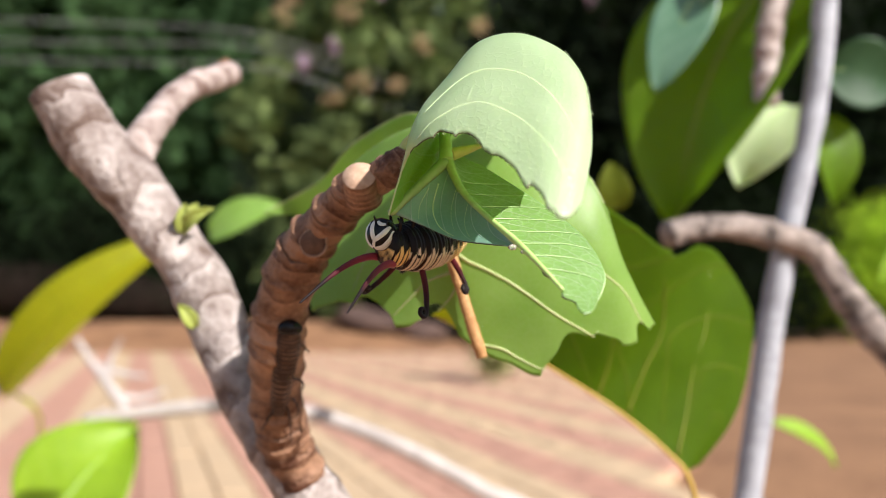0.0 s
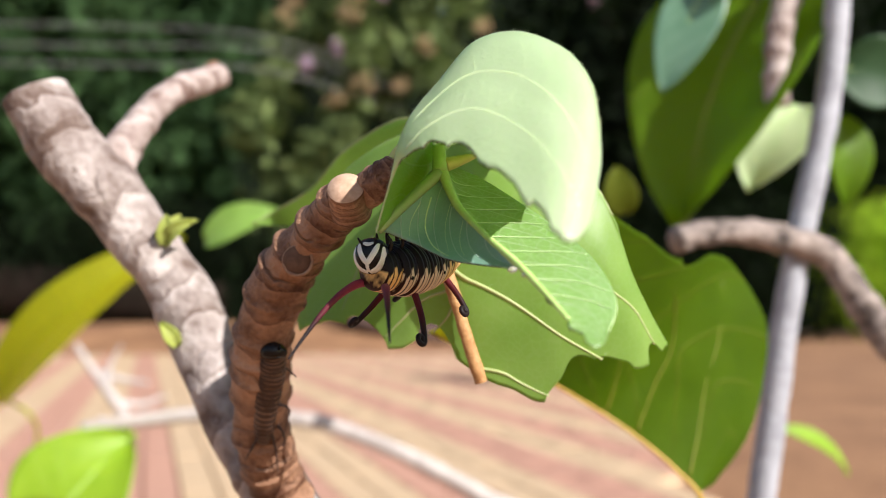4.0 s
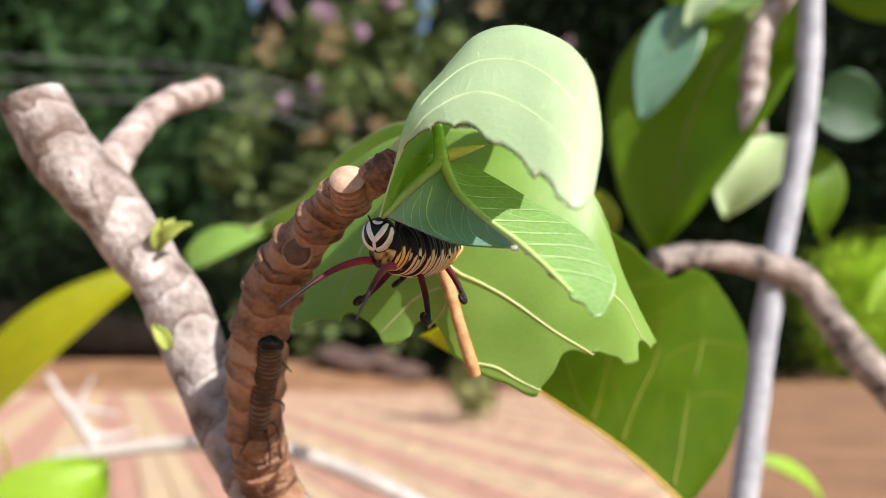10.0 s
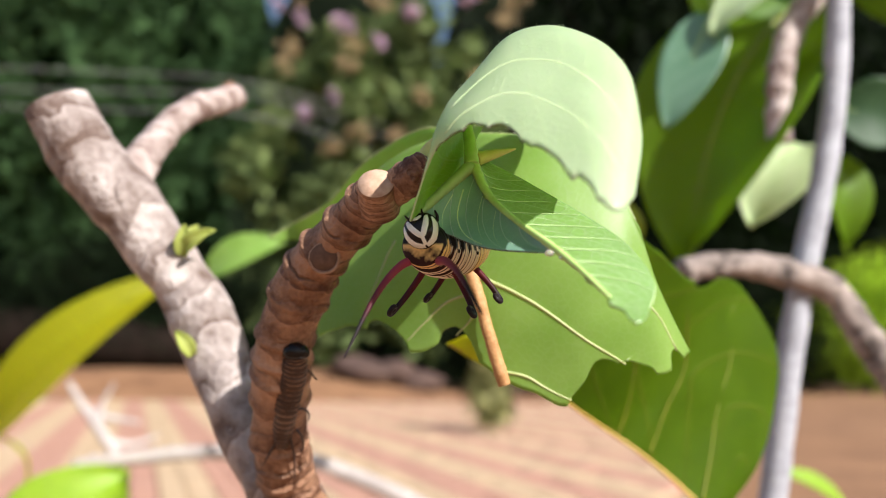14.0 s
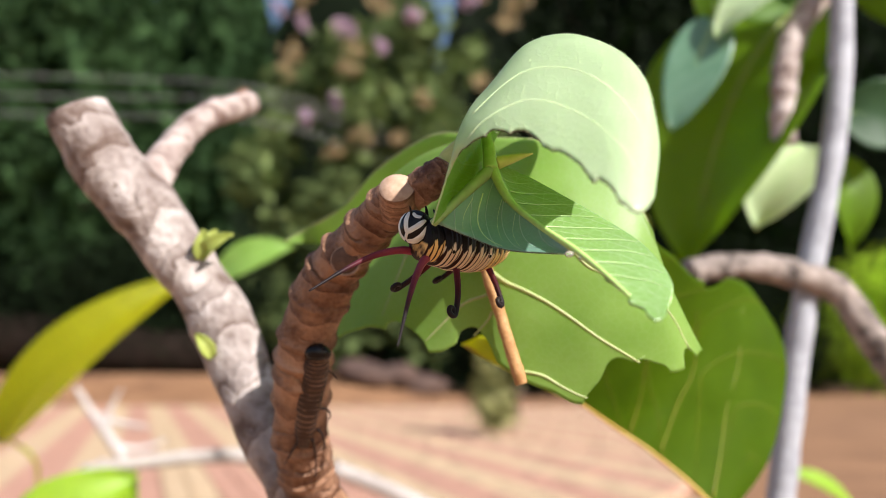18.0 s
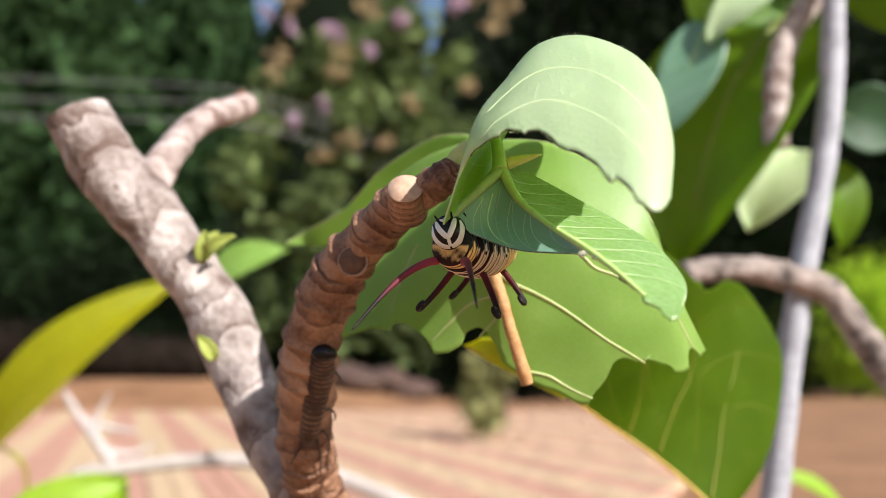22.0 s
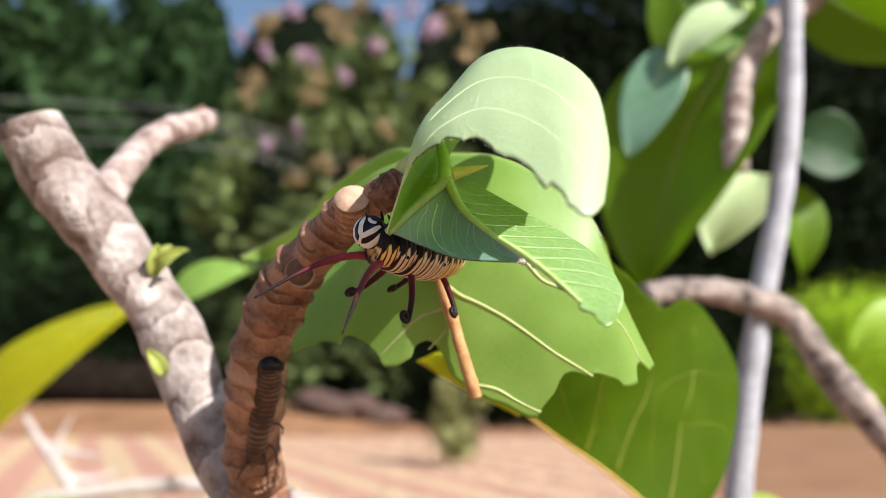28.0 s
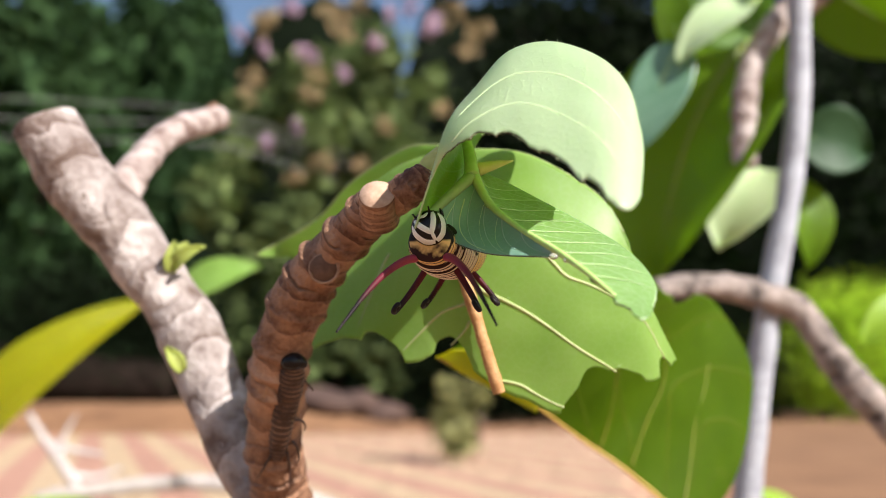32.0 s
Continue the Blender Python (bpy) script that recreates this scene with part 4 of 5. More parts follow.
leaf("edge_leaf", (0.2066, 0.3440, 0.5267), (0.1779, 0.3452, 0.5107), (0.0, -0.75, 0.65), 0.024, [LEAF_BRIGHT, LEAF_BRIGHT], "yellow-green leaf beside the rough limb", seed=16.0)
leaf("rear_leaf", (0.1718, 0.3793, 0.5894), (0.1760, 0.3823, 0.5495), (0.2, -0.9, 0.2), 0.024, [LEAF_MID, LEAF_MID], "green leaf hanging behind the pale stem", seed=17.0)
leaf("budding_leaf", (0.0624, 0.3000, 0.5369), (0.0600, 0.3000, 0.5540), (-0.3, -0.8, 0.5), 0.012, [LEAF_DULL, LEAF_DULL], "small dull yellow-green leaf beside the limb's end", cup=0.05, seed=18.0)
leaf("upper_leaf", (0.1054, 0.3330, 0.6300), (0.1021, 0.3330, 0.6700), (-0.3, -0.8, -0.4), 0.016, [LEAF_MID, LEAF_MID], "mid-green leaf standing above the waxy leaf", cup=0.05, seed=19.0)
leaf("corner_leaf", (0.1553, 0.3187, 0.6611), (0.2055, 0.3209, 0.6317), (0.2, -0.5, -0.8), 0.035, [LEAF_MID, LEAF_MID], "olive-green leaf hanging overhead", seed=6.0)
leaf("yellow_leaf", (-0.2870, 0.5556, 0.4500), (-0.1690, 0.5571, 0.5530), (0.45, -0.6, 0.65), 0.041, [LEAF_YELLOW, LEAF_YELLOW], "yellow-green backlit leaf on a thin stalk", rib_mat=LEAF_YELLOW, stalk=[(-0.2787, 0.5555, 0.4485), (-0.2703, 0.5663, 0.4386), (-0.2753, 0.5878, 0.4191), (-0.2896, 0.6122, 0.3624)], seed=7.0)
leaf("bright_leaf", (-0.2450, 0.5319, 0.3635), (-0.1970, 0.5570, 0.4270), (0.3, -0.6, 0.75), 0.078, [LEAF_BRIGHT, LEAF_BRIGHT], "bright green sunlit leaf", seed=8.0)
leaf("small_leaf", (-0.1016, 0.3685, 0.5338), (-0.0690, 0.3676, 0.5462), (0.1, -0.85, 0.5), 0.017, [LEAF_NET, LEAF_NET], "small light green leaf", seed=9.0)
leaf("young_leaf", (0.1953, 0.5064, 0.4352), (0.2313, 0.5083, 0.4093), (0.1, -0.5, 0.8), 0.016, [LEAF_BRIGHT, LEAF_BRIGHT], "small bright green leaf beside the stem", seed=10.0)

# ---- pavement, greenery behind ----
pav = thing("pavement", (-2.5, 6.0, 0), "striped red and cream block paving", "pavement", kind="structure")
bm = bmesh.new()
LAY = Matrix.Translation((-2.6, 5.4, -0.015)) @ Matrix.Rotation(radians(19.5), 4, "Z")
plan = [(-7.5, 0.3), (0.1, 0.3), (2.75, 10.6), (-8.5, 10.6)]
lo, hi = [bm.verts.new((x, y, -0.05)) for x, y in plan], [bm.verts.new((x, y, 0.008)) for x, y in plan]
bm.faces.new(hi)
for k in range(4):
    bm.faces.new((lo[k], lo[(k + 1) % 4], hi[(k + 1) % 4], hi[k]))
part("bed", bm, PAVE_BED, pav, smooth=False)


def paver_mesh(mat):
    bm = bmesh.new()
    bmesh.ops.create_cube(bm, size=1)
    bmesh.ops.scale(bm, vec=(0.096, 0.196, 0.02), verts=bm.verts)
    for v in bm.verts:
        if v.co.z > 0:
            v.co.x *= 0.95
            v.co.y *= 0.975
    me = bpy.data.meshes.new("paver")
    bm.to_mesh(me)
    bm.free()
    me.materials.append(mat)
    return me


def lay_pavers():
    """Courses of blocks, one row red and the next cream; the nearest are parts, the rest one mesh."""
    red, cream = paver_mesh(PAVER_RED), paver_mesh(PAVER_CREAM)
    rng = random.Random(7)
    far = {0: [], 1: []}
    near = 0
    for i in range(-50, 61):
        for j in range(-40, 36):
            p = LAY @ Vector((i * 0.1, j * 0.2 + (0.1 if i % 2 else 0.0), 0.030 + rng.uniform(-0.002, 0.002)))
            turn = radians(19.5 + rng.uniform(-0.6, 0.6))
            if p.x > 0.05 + 0.26 * p.y + 0.15 * noise.noise(p * 0.9) or p.y > 10.45 or p.x < -7.2 or p.y < 0.45:
                continue
            if near < 300 and 1.8 < p.y < 3.6 and -1.3 < p.x < 0.6:
                ob = new("paver", red if i // 2 % 2 else cream)
                ob.parent = pav
                ob.location, ob.rotation_euler = p - Vector(pav["origin"]), (0, 0, turn)
                near += 1
            else:
                far[i // 2 % 2].append((p, turn))
    for key, mat in ((1, PAVER_RED), (0, PAVER_CREAM)):
        verts, faces = [], []
        for p, turn in far[key]:
            c, s = math.cos(turn), math.sin(turn)
            b = len(verts)
            for z, k in ((0.01, 0.96), (-0.01, 1.0)):
                for x, y in ((-0.048, -0.098), (0.048, -0.098), (0.048, 0.098), (-0.048, 0.098)):
                    x, y = x * k, y * k
                    verts.append((p.x + x * c - y * s, p.y + x * s + y * c, p.z + z))
            faces.append((b, b + 1, b + 2, b + 3))
            faces += [(b + q, b + 4 + q, b + 4 + (q + 1) % 4, b + (q + 1) % 4) for q in range(4)]
        me = bpy.data.meshes.new("paver_field")
        o = Vector(pav["origin"])
        me.from_pydata([(x - o.x, y - o.y, z - o.z) for x, y, z in verts], [], faces)
        me.materials.append(mat)
        ob = new("paver_field", me)
        ob.parent = pav
        tagged(ob, kind="stuff")


def leaf_cloud(centre, size, count, leaf_size, seed, hollow=0.35, per=60, tight=0.16):
    """Many small bent leaves scattered in clumps through an uneven crown."""
    rng = np.random.default_rng(seed)
    clumps = rng.normal(size=(max(12, count // per), 3))
    clumps /= np.linalg.norm(clumps, axis=1, keepdims=True)
    clumps *= rng.uniform(hollow, 1.0, (len(clumps), 1)) ** 0.6
    pos = clumps[rng.integers(0, len(clumps), count)] + rng.normal(scale=tight, size=(count, 3))
    pos = pos * np.array(size) + np.array(centre)
    a = rng.normal(size=(count, 3))
    a /= np.linalg.norm(a, axis=1, keepdims=True)
    b = np.cross(a, rng.normal(size=(count, 3)))
    b /= np.linalg.norm(b, axis=1, keepdims=True)
    s = leaf_size * rng.uniform(0.6, 1.3, (count, 1))
    nrm = np.cross(a, b)
    verts = np.stack([pos - a * s, pos - b * s * 0.45 + nrm * s * 0.15, pos + a * s, pos + b * s * 0.45 + nrm * s * 0.15], 1).reshape(-1, 3)
    idx = np.arange(count)[:, None] * 4
    faces = np.vstack([idx + [0, 1, 2], idx + [0, 2, 3]])
    me = bpy.data.meshes.new("crown")
    me.from_pydata(verts.tolist(), [], faces.tolist())
    return me


def foliage(name, dark, light, glow):
    m = grainy(name, dark, light, 0.9, 14, 0.75, 0, island=0.85)
    m.node_tree.nodes["Principled BSDF"].inputs["Specular IOR Level"].default_value = 0.06
    n, l = m.node_tree.nodes, m.node_tree.links
    tr, ms = n.new("ShaderNodeBsdfTranslucent"), n.new("ShaderNodeMixShader")
    tr.inputs["Color"].default_value = (*glow, 1)
    ms.inputs["Fac"].default_value = 0.3
    l.new(n["Principled BSDF"].outputs[0], ms.inputs[1])
    l.new(tr.outputs[0], ms.inputs[2])
    l.new(ms.outputs[0], n["Material Output"].inputs["Surface"])
    return m


FOL_GREEN = foliage("tree_foliage", (0.007, 0.020, 0.009), (0.064, 0.118, 0.044), (0.072, 0.150, 0.042))
FOL_MIXED = foliage("blossom_shrub_foliage", (0.012, 0.028, 0.010), (0.22, 0.28, 0.11), (0.20, 0.30, 0.08))
FOL_RUST = foliage("rusty_leaves", (0.28, 0.20, 0.11), (0.52, 0.41, 0.25), (0.44, 0.34, 0.15))
# deep shade among the far trees is put into these near-black leaf colours
FOL_SHADE = foliage("shade_dark_foliage", (0.0015, 0.003, 0.0015), (0.013, 0.021, 0.009), (0.009, 0.021, 0.005))
FOL_HEDGE = foliage("hedge_foliage", (0.28, 0.44, 0.03), (0.42, 0.62, 0.05), (0.6, 0.8, 0.06))
BLACK_CABLE = grainy("grey_cable", (0.22, 0.225, 0.23), (0.36, 0.365, 0.37), 3, 40, 0.6, 0)
PETAL = foliage("pink_petals", (0.42, 0.27, 0.37), (0.66, 0.50, 0.61), (0.52, 0.39, 0.48))
# near-black bark: the shade beneath the trees is put into its colour
ROUGH_TRUNK = grainy("shade_dark_trunk", (0.007, 0.005, 0.004), (0.026, 0.018, 0.014), 5, 40, 0.95, 0.5, 0.02)
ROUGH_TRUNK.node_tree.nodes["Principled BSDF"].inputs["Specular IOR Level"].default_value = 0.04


def tree(name, base, height, spread, count, leaf_size, seed, fol, label, category="tree", low=0.25, trunk_r=0.1, per=60, tight=0.16):
    ob = thing(name, base, label, category)
    b = Vector(base)
    rng = random.Random(seed)
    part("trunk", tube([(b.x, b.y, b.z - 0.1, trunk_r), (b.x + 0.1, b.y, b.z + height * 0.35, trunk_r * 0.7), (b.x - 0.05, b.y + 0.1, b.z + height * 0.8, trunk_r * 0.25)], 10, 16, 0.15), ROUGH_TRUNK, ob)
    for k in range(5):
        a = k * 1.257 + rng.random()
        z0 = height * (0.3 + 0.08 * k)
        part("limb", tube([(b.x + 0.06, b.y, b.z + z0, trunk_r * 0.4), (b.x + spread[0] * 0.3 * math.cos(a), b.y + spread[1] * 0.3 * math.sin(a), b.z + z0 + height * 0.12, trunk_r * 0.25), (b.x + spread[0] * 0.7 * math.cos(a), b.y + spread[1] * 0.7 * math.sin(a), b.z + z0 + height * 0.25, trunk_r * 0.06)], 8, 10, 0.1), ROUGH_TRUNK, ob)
    me = leaf_cloud((0, 0, height * (low + 1) / 2), (spread[0], spread[1], height * (1 - low) / 2), count, leaf_size, seed, per=per, tight=tight)
    me.materials.append(fol)
    crown = new("crown", me)
    crown.parent = ob
    return ob


tree("shade_tree", (-7.2, 16.5, 0), 8.6, (2.7, 2.2), 11000, 0.19, 1, FOL_GREEN, "tall leafy green tree beyond the paving", low=0.05, per=150, tight=0.12)
tree("shade_tree", (-10.5, 17.5, 0), 9.5, (3.4, 2.2), 10000, 0.21, 2, FOL_GREEN, "tall leafy green tree beyond the paving", low=0.05)
tree("shade_tree", (-15.5, 19, 0), 10.0, (3.8, 2.4), 9000, 0.15, 12, FOL_GREEN, "tall leafy green tree beyond the paving", low=0.05)
tree("shade_tree", (-5.9, 19.5, 0), 11.0, (1.7, 1.6), 8000, 0.2, 22, FOL_GREEN, "slender leafy green tree behind the others", low=0.1, per=130, tight=0.12)
log = thing("fallen_log", (-6.0, 13.2, 0.0), "fallen log under the trees, shade put into its dark colour", "log")
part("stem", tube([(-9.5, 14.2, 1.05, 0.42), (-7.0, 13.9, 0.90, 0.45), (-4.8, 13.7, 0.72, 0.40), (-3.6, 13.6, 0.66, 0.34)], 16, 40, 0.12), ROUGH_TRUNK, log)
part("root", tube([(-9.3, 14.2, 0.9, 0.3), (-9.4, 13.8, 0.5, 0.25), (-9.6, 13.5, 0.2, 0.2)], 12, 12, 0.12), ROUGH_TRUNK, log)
ROCK = grainy("red_brown_stone", (0.04, 0.022, 0.018), (0.11, 0.065, 0.05), 3, 30, 0.9, 0.5, 0.02)
for k, (x, y, r) in enumerate(((-1.15, 12.4, 0.34), (-0.75, 12.6, 0.26), (-0.3, 12.9, 0.3), (0.9, 12.7, 0.25))):
    ob = thing("stone", (x, y, 0), "rough red-brown stone on the earth", "stone", "stones by the trees")
    bm = bmesh.new()
    bmesh.ops.create_icosphere(bm, subdivisions=3, radius=r)
    for v in bm.verts:
        v.co *= 1 + 0.55 * noise.noise(v.co * 3 + Vector((k * 5, 0, 0)))
        v.co.x *= 1.3
        v.co.z *= 0.55
    bmesh.ops.translate(bm, vec=(x, y, r * 0.35 + (0.30 if x < -0.5 else 0.12 if x < 0 else 0.0)), verts=bm.verts)
    part("body", bm, ROCK, ob)
FOL_WEED = foliage("dry_weed_leaves", (0.12, 0.12, 0.045), (0.36, 0.35, 0.16), (0.32, 0.34, 0.10))
tree("weed", (0.42, 6.0, 0), 0.60, (0.24, 0.2), 760, 0.04, 31, FOL_WEED, "straggly grey-green weed growing in the paving", "weed", low=0.1, trunk_r=0.008)
bush = tree("flowering_shrub", (-1.2, 15.2, 0), 7.1, (2.6, 1.6), 6500, 0.18, 3, FOL_MIXED, "tall shrub with pink blossoms and rusty leaves", "shrub", low=0.02, trunk_r=0.06, per=90, tight=0.075)
tree("dark_tree", (3.6, 17.0, 0), 10.5, (3.2, 2.0), 9000, 0.19, 4, FOL_SHADE, "dense tree, deep shade put into its dark leaf colour", low=0.0)
tree("dark_tree", (8.5, 19.5, 0), 10.5, (3.6, 2.0), 8000, 0.2, 5, FOL_SHADE, "dense tree, deep shade put into its dark leaf colour", low=0.0)
tree("dark_tree", (13.5, 20.0, 0), 10.5, (3.8, 2.2), 10000, 0.14, 15, FOL_SHADE, "dense tree, deep shade put into its dark leaf colour", low=0.0)
tree("dark_shrub", (-5.2, 14.2, 0), 2.6, (2.6, 1.0), 9000, 0.06, 6, FOL_SHADE, "low shrub beneath the trees, shade put into its dark leaf colour", "shrub", low=0.0, trunk_r=0.04)
tree("dark_shrub", (-10.0, 14.8, 0), 2.8, (3.0, 1.0), 9000, 0.06, 16, FOL_SHADE, "low shrub beneath the trees, shade put into its dark leaf colour", "shrub", low=0.0, trunk_r=0.04)
tree("dark_shrub", (1.5, 14.6, 0), 2.4, (2.2, 0.9), 9000, 0.06, 7, FOL_SHADE, "low shrub beneath the trees, shade put into its dark leaf colour", "shrub", low=0.0, trunk_r=0.04)
tree("dark_shrub", (5.5, 16.0, 0), 2.6, (2.6, 1.0), 9000, 0.06, 17, FOL_SHADE, "low shrub beneath the trees, shade put into its dark leaf colour", "shrub", low=0.0, trunk_r=0.04)
tree("hedge_shrub", (9.4, 16.6, 0), 2.6, (2.2, 1.1), 14000, 0.06, 8, FOL_HEDGE, "bright green clipped shrub in the sun", "shrub", low=0.0, trunk_r=0.04)
SPRAYS = [((-1.7729, 13.8059, 6.2200), 0.22, 0), ((-1.0469, 13.8299, 5.9041), 0.26, 0), ((-2.3223, 13.9247, 4.6587), 0.24, 0), ((-1.8206, 13.9023, 4.9532), 0.17, 0), ((-0.5708, 13.7901, 6.4280), 0.22, 0), ((0.3934, 13.7706, 6.6836), 0.20, 0), ((-2.8777, 13.9747, 6.6382), 0.2, 0), ((2.7512, 15.4036, 6.3115), 0.17, 0),
          ((-1.6186, 13.8578, 5.5377), 0.24, 1), ((-0.3648, 13.9013, 4.9661), 0.30, 1), ((-2.7203, 13.8623, 5.4788), 0.24, 1), ((-1.4093, 13.9534, 4.2809), 0.28, 1), ((-1.8542, 13.9705, 4.0560), 0.22, 1), ((-2.5026, 13.7729, 6.6545), 0.24, 1), ((1.1357, 13.9868, 6.4787), 0.30, 1), ((0.6410, 13.8747, 5.3151), 0.22, 1), ((-0.7893, 13.9494, 4.3343), 0.2, 1),
          ((-2.3695, 13.7537, 6.9064), 0.32, 1), ((-1.6337, 13.8054, 6.2274), 0.26, 0), ((-0.5279, 13.7922, 6.3997), 0.24, 0), ((0.4891, 13.7601, 6.8219), 0.28, 0), ((1.2908, 13.9642, 6.7762), 0.30, 1), ((-1.3111, 13.7480, 6.9809), 0.30, 1), ((-2.4022, 13.7991, 6.3101), 0.2, 0), ((-0.2921, 13.7500, 6.9546), 0.22, 0),
          ((-2.0025, 13.8384, 7.1113), 0.36, 0), ((-1.1203, 13.8675, 6.7294), 0.34, 1), ((0.0969, 13.8346, 7.1611), 0.34, 0), ((-0.7862, 13.8324, 7.1907), 0.34, 1), ((0.7929, 13.9418, 7.0709), 0.34, 1), ((-1.5298, 13.8352, 5.8346), 0.26, 1), ((-2.5799, 13.8368, 5.8140), 0.26, 1)]
for k, (at, w, rust) in enumerate(SPRAYS):
    w *= 0.75 if rust else 0.5
    me = leaf_cloud((0, 0, 0), (w, 0.3, w * 0.8), 110 if rust else 110, 0.055, 50 + k)
    me.materials.append(FOL_RUST if rust else PETAL)
    spray = new("rusty_spray" if rust else "blossoms", me)
    spray.parent = bush
    spray.location = Vector(at) - Vector(bush["origin"])
    tagged(spray, kind="stuff")
    spray["label"] = "spray of rusty young leaves" if rust else "pink blossom spray"
for a, b, c in (((-7.7306, 12.6953, 4.9998), (-5.0980, 12.7004, 4.9320), (-2.7787, 12.7138, 4.7561)), ((-7.7229, 12.7203, 4.6713), (-5.0935, 12.7229, 4.6364), (-2.7769, 12.7298, 4.5465)), ((-7.7164, 12.7413, 4.3952), (-5.0889, 12.7454, 4.3413), (-2.7744, 12.7523, 4.2500))):
    ob = thing("cable", a, "thin grey overhead cable strung before the trees", "cable", "overhead cables")
    part("strand", tube([(a[0] - 6, a[1] + 1, a[2] + 0.4, 0.007), (*a, 0.007), (*b, 0.007), (*c, 0.007), (c[0] + 2, c[1] + 2.2, c[2] - 0.1, 0.007)], 6, 40), BLACK_CABLE, ob)
bm = bmesh.new()
grid = []
for i in range(141):
    x = -45 + i * 0.65
    top = 13.5 - 2.4 * math.exp(-((x + 5.3) / 0.5) ** 2) - 4.4 * math.exp(-((x + 0.1) / 0.4) ** 2) + 1.0 * noise.noise(Vector((x * 0.35, 0, 5))) + 0.8 * noise.noise(Vector((x * 1.3, 0, 9)))
    col = []
    for j in range(31):
        z = top * j / 30
        w = Vector((x * 0.8, z * 0.8, 2.0))
        y = 23.5 + 0.02 * x * x * 0.3 + 1.3 * noise.noise(w * 0.6) + 0.7 * noise.noise(w * 2.1) + 0.06 * z * z * 0.3
        col.append(bm.verts.new((x, y, z)))
    grid.append(col)
for a, b in zip(grid, grid[1:]):
    for j in range(30):
        bm.faces.new((a[j], b[j], b[j + 1], a[j + 1]))
tagged(part("backdrop", bm, FOL_SHADE, None), "far wooded edge of the garden, shade put into its dark colour", "backdrop", kind="structure")

# ---- caterpillar ----
HEAD_PATH = [
    (0, -0.0078, 0.1071, 0.5100, 30),
    (0.5, -0.0074, 0.1059, 0.5096, 45),
    (1, -0.0068, 0.1051, 0.5095, 55),
    (1.5, -0.0060, 0.1047, 0.5094, 60),
    (2, -0.0054, 0.1043, 0.5097, 65),
    (2.5, -0.0053, 0.1047, 0.5104, 60),
    (3, -0.0047, 0.1045, 0.5104, 62),
    (3.5, -0.0070, 0.1055, 0.5097, 50),
    (5.5, -0.0079, 0.1063, 0.5095, 40),
    (6, -0.0088, 0.1067, 0.5100, 35),
    (6.5, -0.0083, 0.1069, 0.5102, 32),
    (7, -0.0083, 0.1075, 0.5111, 25),
    (7.5, -0.0080, 0.1073, 0.5107, 28),
    (8, -0.0084, 0.1069, 0.5108, 32),
    (8.5, -0.0080, 0.1073, 0.5113, 28),
    (9, -0.0073, 0.1071, 0.5111, 30),
    (9.5, -0.0074, 0.1069, 0.5115, 32),
    (10, -0.0068, 0.1063, 0.5104, 40),
    (10.5, -0.0066, 0.1055, 0.5106, 50),
    (11, -0.0063, 0.1049, 0.5107, 58),
    (11.5, -0.0056, 0.1041, 0.5114, 68),
    (12, -0.0058, 0.1039, 0.5114, 70),
    (12.5, -0.0056, 0.1039, 0.5114, 70),
    (13, -0.0048, 0.1037, 0.5113, 72),
    (13.5, -0.0050, 0.1039, 0.5111, 70),
    (14, -0.0053, 0.1041, 0.5111, 68),
    (14.5, -0.0074, 0.1055, 0.5111, 50),
    (16.5, -0.0090, 0.1071, 0.5121, 30),
    (17, -0.0091, 0.1073, 0.5121, 28),
    (17.5, -0.0090, 0.1075, 0.5126, 25),
    (18, -0.0087, 0.1075, 0.5124, 25),
    (18.5, -0.0083, 0.1075, 0.5123, 25),
    (19, -0.0073, 0.1071, 0.5117, 30),
    (19.5, -0.0065, 0.1065, 0.5111, 38),
    (20, -0.0061, 0.1061, 0.5111, 42),
    (20.5, -0.0067, 0.1055, 0.5109, 50),
    (21, -0.0068, 0.1051, 0.5113, 55),
    (21.5, -0.0066, 0.1051, 0.5113, 55),
    (22, -0.0059, 0.1049, 0.5114, 58),
    (22.5, -0.0067, 0.1047, 0.5115, 60),
    (23, -0.0070, 0.1047, 0.5122, 60),
    (23.5, -0.0074, 0.1049, 0.5128, 58),
    (24, -0.0077, 0.1049, 0.5124, 58),
    (24.5, -0.0077, 0.1045, 0.5124, 62),
    (25, -0.0074, 0.1049, 0.5116, 58),
    (25.5, -0.0070, 0.1051, 0.5117, 55),
    (27.5, -0.0084, 0.1075, 0.5128, 25),
    (28, -0.0087, 0.1077, 0.5130, 22),
    (28.5, -0.0083, 0.1079, 0.5131, 20),
    (29, -0.0083, 0.1079, 0.5129, 20),
    (29.5, -0.0074, 0.1075, 0.5125, 25),
    (30, -0.0076, 0.1067, 0.5119, 35),
    (30.2, -0.0074, 0.1057, 0.5127, 48),
    (30.5, -0.0071, 0.1047, 0.5129, 60),
    (31, -0.0066, 0.1039, 0.5127, 70),
    (31.5, -0.0058, 0.1035, 0.5122, 75),
    (32, -0.0049, 0.1035, 0.5122, 75),
]


